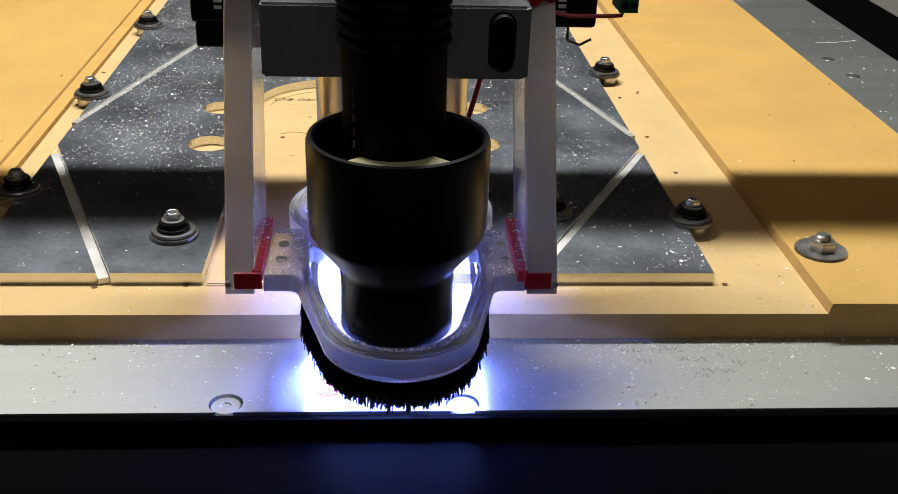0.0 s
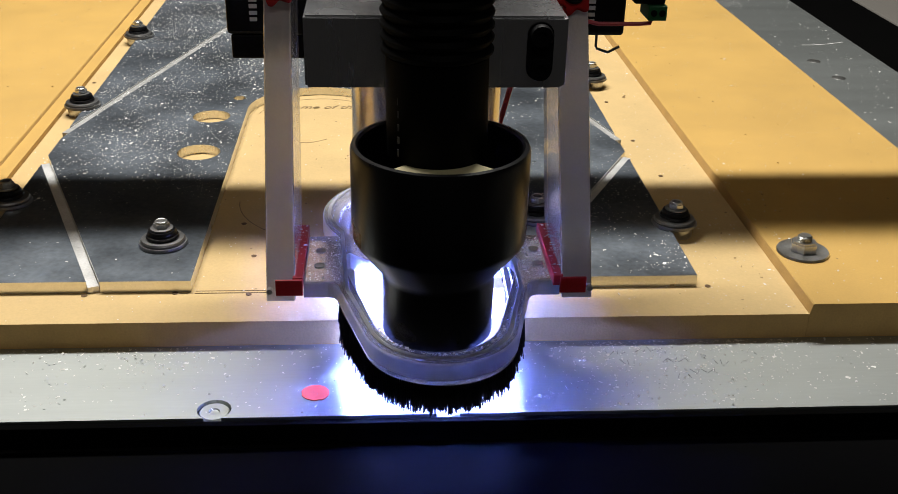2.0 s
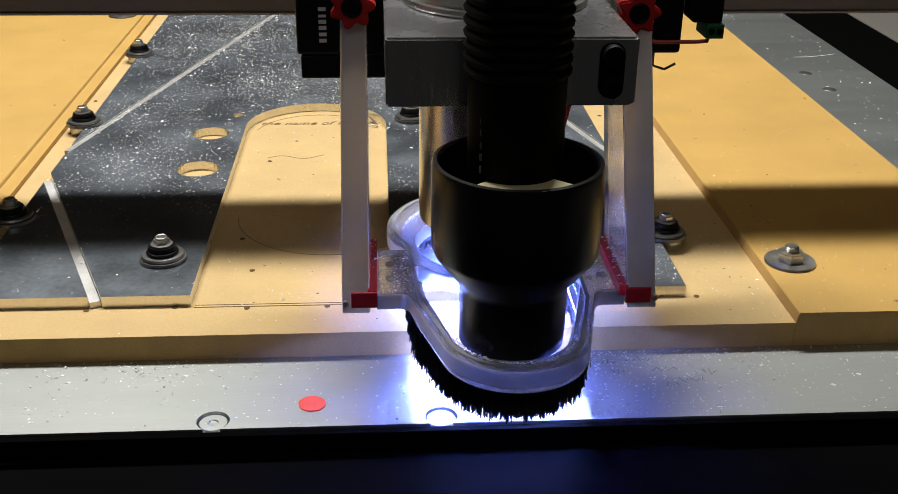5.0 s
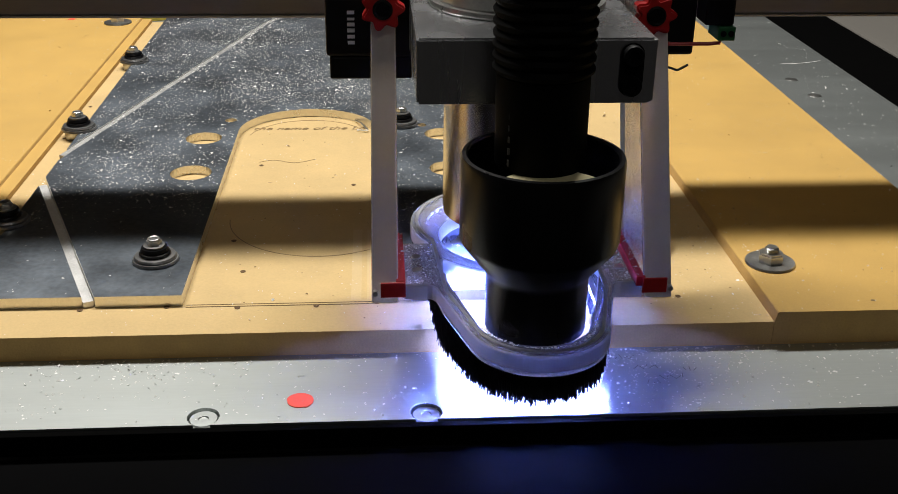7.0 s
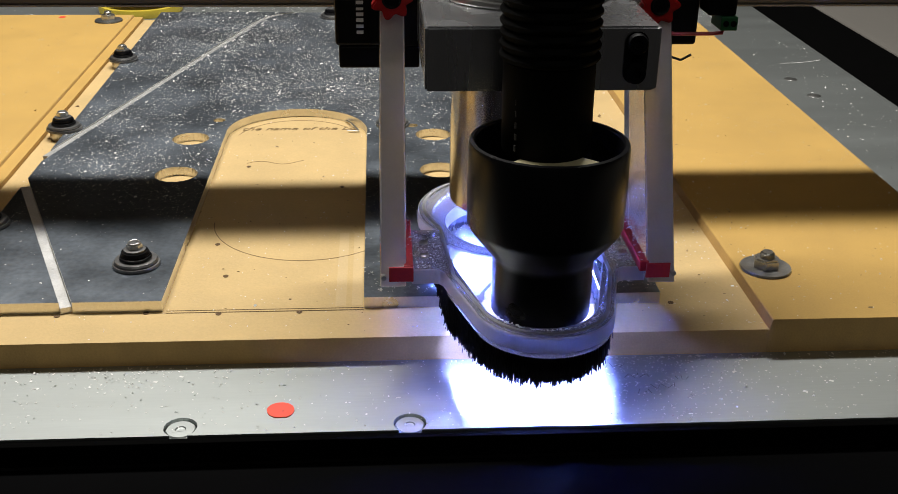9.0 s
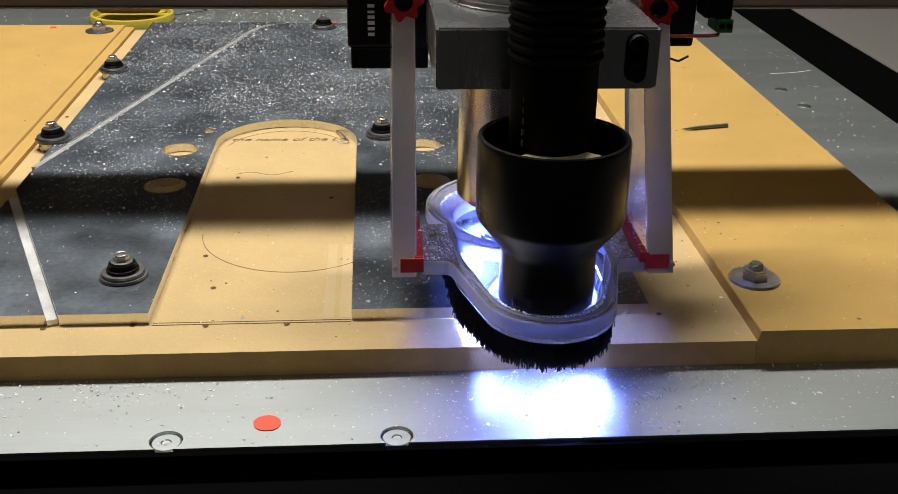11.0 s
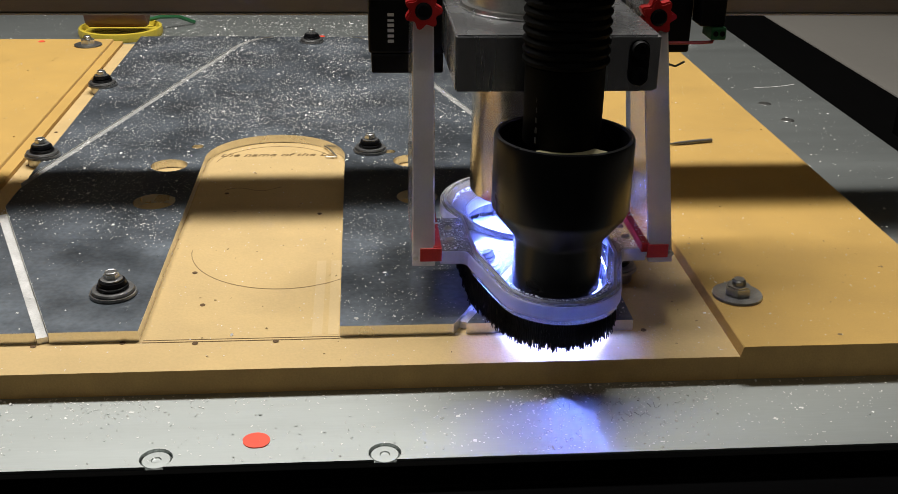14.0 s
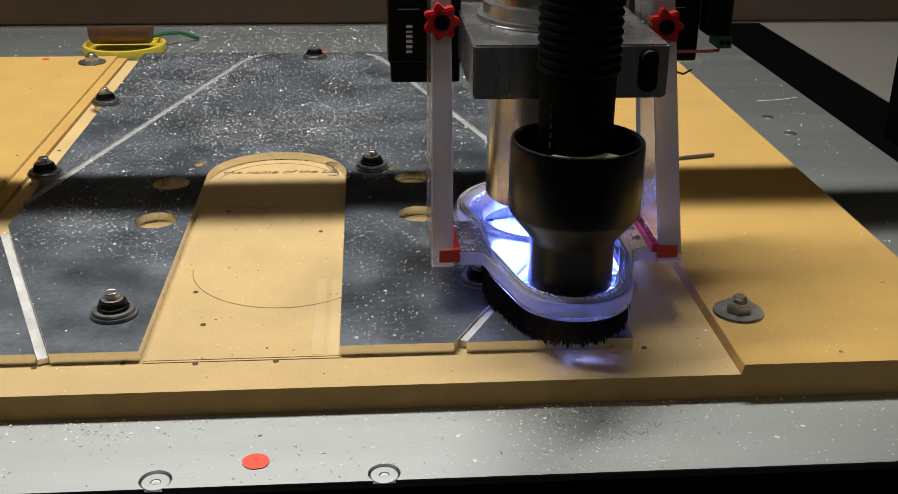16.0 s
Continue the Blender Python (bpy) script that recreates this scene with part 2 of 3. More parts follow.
def board_section(name, prof, top, label=""):
    """A length of board with the profile prof (x, z); its flat top takes the material top."""
    bm = B()
    va = [bm.verts.new((x, 0.0, z)) for x, z in prof]
    vb = [bm.verts.new((x, 0.676, z)) for x, z in prof]
    for i in range(len(prof)):
        j = (i + 1) % len(prof)
        bm.faces.new((va[i], va[j], vb[j], vb[i]))
    for loop in (va, vb):
        bmesh.ops.triangle_fill(bm, edges=[bm.edges.get((loop[i], loop[(i + 1) % len(loop)])) for i in range(len(loop))])
    bmesh.ops.recalc_face_normals(bm, faces=bm.faces)
    ob = part(name, bm, top, board, label)
    ob.data.materials.append(M_MDF_EDGE)
    for p in ob.data.polygons:
        if abs(p.normal.z) < 0.5:
            p.material_index = 1


board_section("left_section", [(-0.42, 0.0), (0.1082, 0.0), (0.1082, 0.0165), (0.099, 0.0168), (0.0984, Z_MDF - 0.0004), (0.0978, Z_MDF), (-0.42, Z_MDF)], M_MDF)
board_section("pocket_section", [(0.1084, 0.0), (0.5488, 0.0), (0.5488, Z_FLOOR), (0.1084, Z_FLOOR)], M_MDF_CUT, "paler milled pocket floor")
board_section("right_section", [(0.5490, 0.0), (0.69, 0.0), (0.69, Z_MDF), (0.5507, Z_MDF), (0.5501, Z_MDF - 0.0004), (0.5490, Z_FLOOR)], M_MDF)

# ---- aluminium workpiece ----
W = 0.0030
plate = empty("aluminium_plate", (0.0, 0.0, Z_FLOOR), "dark grey aluminium plate with milled slots and holes, clamped on MDF", "metal plate")
H = Z_PLATE - Z_FLOOR
BL, EL = Vector((0.1940, PLATE_Y0)), Vector((PLATE_X0, 0.197))
BR, ER = Vector((0.4077, PLATE_Y0)), Vector((PLATE_X1, 0.202))
UL0, UL1 = Vector((PLATE_X0, 0.248)), Vector((0.2307, 0.640))
UR0, UR1 = Vector((PLATE_X1, 0.232)), Vector((0.3810, 0.640))


def side(a, b, w, at_x=None, at_y=None):
    """A point on the line from a to b moved w to its left, at a given x or y."""
    d = (b - a).normalized()
    p = a + Vector((-d.y, d.x)) * w
    k = (at_x - p.x) / d.x if at_x is not None else (at_y - p.y) / d.y
    q = p + d * k
    return (q.x, q.y)


TOP_L = [(0.2400, 0.662), (0.2520, 0.676), (0.2680, PLATE_Y1)]
TOP_R = [(0.3725, 0.662), (0.3600, 0.676), (0.3430, PLATE_Y1)]
AX, AY, AR = 0.2935, 0.2965, 0.0515
arch = [(0.2421, PLATE_Y0)] + [(0.2421, 0.29)] + circle(AX, AY, AR, 24, 178, 2, True) + [(0.3449, 0.29), (0.3449, PLATE_Y0)]
inner = [side(BL, EL, -W, at_y=PLATE_Y0)] + arch + [side(BR, ER, W, at_y=PLATE_Y0), side(BR, ER, W, at_x=PLATE_X1), side(UR0, UR1, W, at_x=PLATE_X1), side(UR0, UR1, W, at_y=0.640)]
inner += [(x - 0.0025, y - 0.0012) for x, y in TOP_R[:2]] + [(TOP_R[2][0] - 0.004, PLATE_Y1 - 0.0015)]
inner += [(TOP_L[2][0] + 0.004, PLATE_Y1 - 0.0015)] + [(x + 0.0025, y - 0.0012) for x, y in reversed(TOP_L[:2])]
inner += [side(UL0, UL1, -W, at_y=0.640), side(UL0, UL1, -W, at_x=PLATE_X0), side(BL, EL, -W, at_x=PLATE_X0)]
RINGS = [(0.2199, 0.2095, 0.0138), (0.2186, 0.2800, 0.0130), (0.2335, 0.3215, 0.0045), (0.3945, 0.2125, 0.0138), (0.3935, 0.2850, 0.0130), (0.3790, 0.3060, 0.0040)]
PANELS = [part("panel", prism(B(), inner, 0, H, [circle(x, y, r, 28) for x, y, r in RINGS]), M_PLATE, plate)]
PANELS += [part("corner_piece", prism(B(), [(PLATE_X0, PLATE_Y0), side(BL, EL, W, at_y=PLATE_Y0), side(BL, EL, W, at_x=PLATE_X0)], 0, H), M_PLATE, plate)]
PANELS += [part("corner_piece", prism(B(), [side(BR, ER, -W, at_y=PLATE_Y0), (PLATE_X1, PLATE_Y0), side(BR, ER, -W, at_x=PLATE_X1)], 0, H), M_PLATE, plate)]
PANELS += [part("upper_piece", prism(B(), [side(UL0, UL1, W, at_x=PLATE_X0), side(UL0, UL1, W, at_y=0.640)] + [(x - 0.0025, y + 0.0012) for x, y in TOP_L[:2]] + [(TOP_L[2][0] - 0.004, PLATE_Y1), (PLATE_X0, PLATE_Y1)], 0, H), M_PLATE, plate)]
PANELS += [part("upper_piece", prism(B(), [side(UR0, UR1, -W, at_x=PLATE_X1), (PLATE_X1, PLATE_Y1), (TOP_R[2][0] + 0.004, PLATE_Y1)] + [(x + 0.0025, y + 0.0012) for x, y in reversed(TOP_R[:2])] + [side(UR0, UR1, -W, at_y=0.640)], 0, H), M_PLATE, plate)]

for ob in PANELS:
    ob.data.materials.append(M_CUT_EDGE)
    for p in ob.data.polygons:
        if abs(p.normal.z) < 0.5:
            p.material_index = 1


def ribbon(pts, w, z0, z1):
    """A flat strip of half width w along pts."""
    pts = [Vector(p) for p in pts]
    left, right = [], []
    for i, p in enumerate(pts):
        d = (pts[min(i + 1, len(pts) - 1)] - pts[max(i - 1, 0)]).normalized()
        n = Vector((-d.y, d.x)) * w
        left.append((p.x + n.x, p.y + n.y))
        right.append((p.x - n.x, p.y - n.y))
    return prism(B(), left + right[::-1], z0, z1)


G = "bright milled slot floor"
part("slot_floor", ribbon([BL, EL], W - 0.0003, 0.0003, H * 0.55), M_GROOVE, plate, G)
part("slot_floor", ribbon([BR + (ER - BR) * 0.03, ER], W - 0.0003, 0.0003, H * 0.7), M_GROOVE, plate, G)
part("slot_floor", ribbon([UL0, UL1] + TOP_L[:2], W - 0.0003, 0.0003, H * 0.88), M_GROOVE_DULL, plate, G)
part("slot_floor", ribbon([UR0, UR1] + TOP_R[:2], W - 0.0003, 0.0003, H * 0.88), M_GROOVE_DULL, plate, G)


# ---- fasteners ----
def clamp_bolt(at, z, rot=0.0, spacer=False, wide=0.0130):
    """A hex bolt through a rubber ring and two steel washers."""
    ob = empty("clamp_bolt", (at[0], at[1], z), "hex bolt with black rubber ring over steel washers", "bolt", "clamp bolts on the plate")
    ob.scale = (0.96, 0.96, 0.86)
    part("washer", lathe(B(), [(0, 0), (wide, 0), (wide + 0.0004, 0.0006), (wide, 0.0022), (0.004, 0.0024), (0, 0.0024)], seg=36), M_WASHER, ob, "thick dark zinc washer", True)
    part("washer", lathe(B(), [(0, 0.0025), (wide - 0.0012, 0.0025), (wide - 0.0008, 0.0032), (wide - 0.0014, 0.0044), (0, 0.0046)], seg=36), M_WASHER, ob, "", True)
    part("rubber_ring", lathe(B(), [(0, 0.0046), (0.0086, 0.0046), (0.0091, 0.0056), (0.0086, 0.0066), (0.0076, 0.0070), (0.0081, 0.0080), (0.0074, 0.0099), (0, 0.0104)], seg=32), M_RUBBER, ob, "black rubber ring", True)
    part("flange", lathe(B(), [(0, 0.0103), (0.0062, 0.0103), (0.0062, 0.0112), (0.0046, 0.0116), (0, 0.0116)], seg=28), M_DARKSTEEL, ob, "", True)
    head = prism(B(), circle(0, 0, 0.0044, 6, rot, rot + 360), 0.0115, 0.0150)
    bmesh.ops.bevel(head, geom=[e for e in head.edges if e.verts[0].co.z > 0.0149 and e.verts[1].co.z > 0.0149 and len([f for f in e.link_faces if abs(f.normal.z) > 0.5]) == 1], offset=0.0007, segments=2, affect="EDGES")
    hx = part("hex_head", head, M_STEEL, ob, "zinc hex head")
    part("head_rim", lathe(B(), [(0.0026, 0.01505), (0.0034, 0.01505), (0.0035, 0.0156), (0.0031, 0.0159), (0.0026, 0.0157), (0.0026, 0.01505)], seg=24), M_STEEL, hx, "bright raised rim", True)
    part("head_hollow", lathe(B(), [(0, 0.01508), (0.00255, 0.01508), (0.00255, 0.0152), (0, 0.0152)], seg=20), M_DARKSTEEL, hx, "dark hollow", True)
    if spacer:
        part("spacer", lathe(B(), [(0, (Z_FLOOR - z) / 0.86), (0.0062, (Z_FLOOR - z) / 0.86), (0.0066, (Z_FLOOR - z) / 0.86 + 0.0008), (0.0066, -0.0008), (0.0060, -0.0001), (0, -0.0001)], 0.0035 * (1 if at[0] > 0.3 else -1), -0.0035, 28), M_STEEL, ob, "steel spacer nut", True)
    return ob


def anchor_nut(at, z, rot, group="anchor nuts on the MDF"):
    ob = empty("anchor_nut", (at[0], at[1], z), "zinc hex nut on a threaded stud with a wide washer", "nut", group)
    part("washer", lathe(B(), [(0, 0), (0.0137, 0), (0.0140, 0.0005), (0.0136, 0.0014), (0.0045, 0.0015), (0, 0.0015)], seg=40), M_STEEL, ob, "", True)
    nut = prism(B(), circle(0, 0, 0.0074, 6, rot, rot + 360), 0.0015, 0.0068)
    bmesh.ops.bevel(nut, geom=[e for e in nut.edges if min(e.verts[0].co.z, e.verts[1].co.z) > 0.0067 and len([f for f in e.link_faces if abs(f.normal.z) > 0.5]) == 1], offset=0.0009, segments=2, affect="EDGES")
    part("hex_nut", nut, M_STEEL, ob)
    prof = [(0, 0.0066)]
    for i in range(4):
        prof += [(0.0039, 0.0068 + i * 0.0008), (0.0033, 0.0072 + i * 0.0008)]
    part("stud", lathe(B(), prof + [(0.0030, 0.0102), (0, 0.0103)], seg=20), M_STEEL, ob, "threaded stud end", True)
    return ob


for at, rot, sp in (((0.2212, 0.0735), 10, False), ((0.1240, 0.1300), 18, True), ((0.1235, 0.3035), 25, True), ((0.1262, 0.4945), 5, True), ((0.3066, 0.6600), 40, False), ((0.3640, 0.3080), 15, False), ((0.5040, 0.0945), 20, True), ((0.5065, 0.3700), 0, True), ((0.4262, 0.1040), 33, False)):
    clamp_bolt(at, Z_PLATE + 0.0001, rot, sp)
for at, rot in (((0.5655, 0.0575), 12), ((0.0790, 0.6480), 40)):
    anchor_nut(at, Z_MDF + 0.0001, rot)

# ---- the travelling head ----
BASE = Vector((0.4625, 0.1, 0.0))           # origin of the drawing of the head
HEAD = Vector((0.4690, 0.1362, -0.0188))    # where that origin stands on the machine
HEAD_SCALE = 1.065


def head_thing(name, label, category):
    ob = empty(name, HEAD, label, category)
    ob.scale = (HEAD_SCALE,) * 3
    return ob


def hpart(name, bm, material, parent, label="", smooth=False):
    shift(bm, Matrix.Translation(-BASE))
    return part(name, bm, material, parent, label, smooth)


SX, SY, SR = 0.4605, 0.108, 0.0318          # spindle line
CX, CY = 0.4619, 0.0230                     # cup line
PZ0, PZ1 = 0.0535, 0.0605                   # acrylic base plate

spindle = head_thing("router_spindle", "brushed steel spindle in an aluminium clamp block", "spindle")
hpart("spindle_body", lathe(B(), [(0, 0.066), (0.018, 0.066), (0.019, 0.072), (SR - 0.001, 0.074), (SR, 0.075), (SR, 0.26), (0, 0.26)], SX, SY, 48), M_SPINDLE, spindle, "shiny steel spindle body", True)
blk = prism(B(), [(0.4138, 0.0440), (0.5084, 0.0440), (0.5084, 0.152), (0.4138, 0.152)], 0.1463, 0.1727)
bmesh.ops.bevel(blk, geom=list(blk.edges), offset=0.0009, segments=2, affect="EDGES")
block = hpart("clamp_block", blk, M_BLOCK, spindle, "brushed aluminium clamp block")
hpart("collar_ring", lathe(B(), [(SR, 0.1728), (SR + 0.007, 0.1728), (SR + 0.0075, 0.1738), (SR + 0.007, 0.1755), (SR + 0.0005, 0.1759), (SR, 0.1729)], SX, SY, 48), M_STEEL, spindle, "polished collar ring", True)
hpart("clamp_ring", lathe(B(), [(SR, 0.1758), (SR + 0.004, 0.1758), (SR + 0.004, 0.1823), (SR, 0.1828), (SR, 0.1759)], SX, SY, 48), M_STEEL, spindle, "", True)
slot = prism(B(), [(0.4985 + x, z) for x, z in [(0.0048 * math.cos(radians(a)), 0.1663 + 0.0046 * math.sin(radians(a))) for a in range(0, 181, 20)] + [(0.0048 * math.cos(radians(a)), 0.1540 + 0.0046 * math.sin(radians(a))) for a in range(180, 361, 20)]], 0, 0.0006)
shift(slot, Matrix.Translation((0, 0.0440, 0)) @ Matrix.Rotation(radians(90), 4, "X"))
hpart("screw_recess", slot, M_BLACK, spindle, "dark recess with two socket screws")
for z in (0.1663, 0.1540):
    sc = lathe(B(), [(0, 0.0026), (0.0018, 0.0026), (0.0019, 0.0034), (0.0038, 0.0034), (0.0041, 0.0028), (0.0041, 0)], seg=24)
    shift(sc, Matrix.Translation((0.4985, 0.0435, z)) @ Matrix.Rotation(radians(90), 4, "X"))
    hpart("socket_screw", sc, M_BLACK, spindle, "", True)

# boot outline, seen from above
FCX, FCY, FR = 0.4632, 0.0230, 0.0305
LCX, LCY, LR = 0.4605, 0.1250, 0.0467


def boot_outline(d=0.0, tabs=True, nose=0.0):
    """The plate's edge, moved inwards by d, its nose set back: a round nose, flaring sides, two tabs and a round back."""
    pts = []
    if tabs:
        pts += [(0.4090, 0.100), (0.4090, 0.0560), (0.4190, 0.0560), (0.4212, 0.0552), (0.4228, 0.0530)]
    pts += [(0.4238 + d, 0.0490)] + circle(FCX, FCY + nose, FR - d, 30, 199, 341, True) + [(0.5004 - d, 0.0490)]
    if tabs:
        pts += [(0.5014, 0.0530), (0.5030, 0.0552), (0.5052, 0.0560), (0.5145, 0.0560), (0.5145, 0.100)]
    pts += circle(LCX, LCY, LR - d, 30, -32, 212, True)
    return pts


NOSE = 0.0076                # the brush and the lights stand behind the plate front
boot = head_thing("dust_boot", "clear acrylic dust boot with black brush skirt and lit underside", "dust boot")
win_f = circle(0.4620, 0.0262, 0.0245, 24, 199, 341, True) + [(0.4988, 0.0740), (0.4970, 0.0800)] + circle(SX, SY, 0.0420, 20, 322, 218, True) + [(0.4255, 0.0800), (0.4247, 0.0740)]
win_b = circle(SX, SY, 0.0330, 48)
pl = prism(B(), boot_outline(), PZ0, PZ1, [win_f, win_b])
bmesh.ops.bevel(pl, geom=[e for e in pl.edges if min(e.verts[0].co.z, e.verts[1].co.z) > PZ1 - 0.0001 and len([f for f in e.link_faces if abs(f.normal.z) > 0.5]) == 1], offset=0.0014, segments=3, affect="EDGES", profile=0.6)
plate_part = hpart("base_plate", pl, M_CLEAR, boot, "thick clear acrylic base plate with frosted edges")
plate_part.data.materials.append(M_ACRYL)
for p in plate_part.data.polygons:
    if abs(p.normal.z) < 0.75:
        p.material_index = 1
lip = prism(B(), boot_outline(0.0024, False), PZ1 + 0.0001, PZ1 + 0.0008, [boot_outline(0.0040, False)])
hpart("rim", lip, M_ACRYL, boot, "raised clear rim")
hpart("under_plate", prism(B(), boot_outline(0.0008, False), PZ0 - 0.0026, PZ0 - 0.0002, [boot_outline(0.0044, False, NOSE)]), M_CLEAR, boot, "clear brush holder ring")
# added strip that keeps LED light from leaking up onto the arms
hpart("led_light_stop", prism(B(), boot_outline(0.0045, False, NOSE), PZ0 - 0.0006, PZ0 - 0.0002, [boot_outline(0.0076, False, NOSE)]), M_WHITE, boot, "white strip added above the LEDs to block upward light")
led_pts = boot_outline(0.0060, False, NOSE)
led = B()
for i, p in enumerate(led_pts):
    q = led_pts[(i + 1) % len(led_pts)]
    n = round(math.dist(p, q) / 0.006) or i % 2
    if (p[1] + q[1]) / 2 < 0.030:
        continue
    for k in range(n):
        x, y = p[0] + (q[0] - p[0]) * (k + 0.5) / n, p[1] + (q[1] - p[1]) * (k + 0.5) / n
        box(led, x - 0.0013, y - 0.0013, PZ0 - 0.0020, x + 0.0013, y + 0.0013, PZ0 - 0.0008)
hpart("led_strip", led, M_LED, boot, "blue-white glowing LED strip")


def bristles(rows, ztop, zbot, seed):
    """A brush skirt: thin tapered bristles over a dense core."""
    r = random.Random(seed)
    verts, faces = [], []
    for d, step in rows:
        loop = boot_outline(d, False, NOSE)
        for i, p in enumerate(loop):
            q = loop[(i + 1) % len(loop)]
            le = math.dist(p, q)
            if le < 1e-6:
                continue
            tx, ty = (q[0] - p[0]) / le, (q[1] - p[1]) / le
            for k in range(max(1, round(le / step))):
                s = (k + r.random()) / max(1, round(le / step))
                x, y = p[0] + (q[0] - p[0]) * s, p[1] + (q[1] - p[1]) * s
                tip = zbot + r.uniform(-0.0006, 0.0016) + 0.0012 * math.sin(x * 900) * math.sin(y * 700)
                sx, sy = r.gauss(0, 0.0006) + ty * 0.0006, r.gauss(0, 0.0006) - tx * 0.0006
                w = 0.00045
                b = len(verts)
                verts += [(x - tx * w, y - ty * w, ztop), (x + tx * w, y + ty * w, ztop), (x + sx + tx * 0.0002, y + sy + ty * 0.0002, tip), (x + sx - tx * 0.0002, y + sy - ty * 0.0002, tip),
                          (x - ty * w, y + tx * w, ztop), (x + ty * w, y - tx * w, ztop), (x + sx + ty * 0.0002, y + sy - tx * 0.0002, tip), (x + sx - ty * 0.0002, y + sy + tx * 0.0002, tip)]
                faces += [(b, b + 1, b + 2, b + 3), (b + 4, b + 5, b + 6, b + 7)]
    me = bpy.data.meshes.new("brush")
    me.from_pydata([Vector(v) - BASE for v in verts], [], faces)
    me.materials.append(M_BRISTLE)
    ob = new("brush", me)
    ob.parent = boot
    return tagged(ob, "stiff black bristle skirt", kind="stuff")


BR_TIP = 0.0335
bristles([(0.0014, 0.0005), (0.0022, 0.0005), (0.0030, 0.0005), (0.0038, 0.0006)], PZ0 - 0.0024, BR_TIP, 7)
hpart("brush_core", prism(B(), boot_outline(0.0022, False, NOSE), BR_TIP + 0.0030, PZ0 - 0.0028, [boot_outline(0.0038, False, NOSE)]), M_BRISTLE, boot)

# reducer cup
CUP = [(0.0208, 0.0590), (0.0209, 0.0820), (0.0220, 0.0850), (0.0309, 0.0965), (0.0319, 0.0990), (0.0320, 0.1313), (0.0314, 0.1329), (0.0300, 0.1332), (0.0292, 0.1323), (0.0290, 0.1000), (0.0192, 0.0850), (0.0187, 0.0590), (0.0208, 0.0590)]
hpart("reducer_cup", lathe(B(), CUP, CX, CY, 56), M_RUBBER, boot, "black plastic hose reducer", True)
gask = prism(B(), circle(CX, CY, 0.0288, 24, 222, 318, True) + circle(CX, CY, 0.0120, 24, 318, 222, True), 0.1280, 0.1293)
hpart("gasket", gask, M_BEIGE, boot, "beige gasket inside the cup")

# side arms with red latches
for s in (-1, 1):
    xi, xo = (0.4062, 0.3945) if s < 0 else (0.5142, 0.5268)
    lean = 0.0005 if s < 0 else -0.0042
    arm = box(B(), min(xi, xo), 0.0490, 0.0555, max(xi, xo), 0.0860, 0.2000, 0.0008)
    for v in arm.verts:
        k = (v.co.z - 0.0555) / 0.125
        v.co.x += lean * k + (0.0012 * k if v.co.x < 0.40 else 0)
        v.co.y += 0.040 * k
        if v.co.z < 0.075 and v.co.y > 0.07:
            v.co.y += 0.012
    arm_part = hpart("side_arm", arm, M_FROST, boot, "clear acrylic side arm with frosted sawn edges")
    arm_part.data.materials.append(M_SHEET)
    for p in arm_part.data.polygons:
        if abs(p.normal.x) > 0.8:
            p.material_index = 1
    x0, x1 = (0.3985, 0.4093) if s < 0 else (0.5130, 0.5238)
    hpart("latch_strip", box(B(), x0, 0.0482, 0.0585, x1, 0.0492, 0.0656, 0.0003), M_RED, boot, "dark red magnetic latch")
    x0, x1 = (0.4052, 0.4093) if s < 0 else (0.5105, 0.5146)
    hpart("latch_bar", box(B(), x0, 0.0504, 0.0607, x1, 0.1010, 0.0656, 0.0004), M_RED, boot, "red magnetic latch bar")
    # small bright stud added in place of the LED glint beside the latch
    x = 0.3962 if s < 0 else 0.5252
    glint_stud = shift(lathe(B(), [(0, 0), (0.0012, 0), (0.0012, 0.0022), (0, 0.0024)], seg=14), Matrix.Translation((x, 0.0492, 0.0610)) @ Matrix.Rotation(radians(90), 4, "X"))
    hpart("glint_stud", glint_stud, M_STEEL, boot, "small steel stud standing for an LED glint", True)
    for y in (0.070, 0.084):
        x = 0.4150 if s < 0 else 0.5070
        hpart("screw", lathe(B(), [(0.0022, PZ1), (0.0022, PZ1 + 0.0008), (0.0012, PZ1 + 0.0011), (0, PZ1 + 0.0011)], x, y, 16), M_STEEL, boot, "", True)

# hose
hose = head_thing("vacuum_hose", "black ribbed vacuum hose hanging into the cup", "hose")
cuff_prof = [(0, 0.1294), (0.0174, 0.1294), (0.0177, 0.1300), (0.0177, 0.1655), (0.0170, 0.1659), (0, 0.1659)]
prof = [(0, 0.1660), (0.0172, 0.1660)]
z = 0.1660
while z < 0.34:
    prof += [(0.0181, z), (0.0191, z + 0.0010), (0.0193, z + 0.0020), (0.0185, z + 0.0031), (0.0179, z + 0.0038)]
    z += 0.0043
for nm, pf, tag in (("hose_body", prof + [(0, z)], "ribbed black hose"), ("hose_cuff", cuff_prof, "smooth black hose cuff")):
    hs = lathe(B(), pf, CX - 0.0012, CY + 0.0010, 40)
    for v in hs.verts:
        k = max(0.0, v.co.z - 0.13)
        v.co.x += -0.015 * k
        v.co.y += -0.05 * k
    hpart(nm, hs, M_HOSE, hose, tag, True)
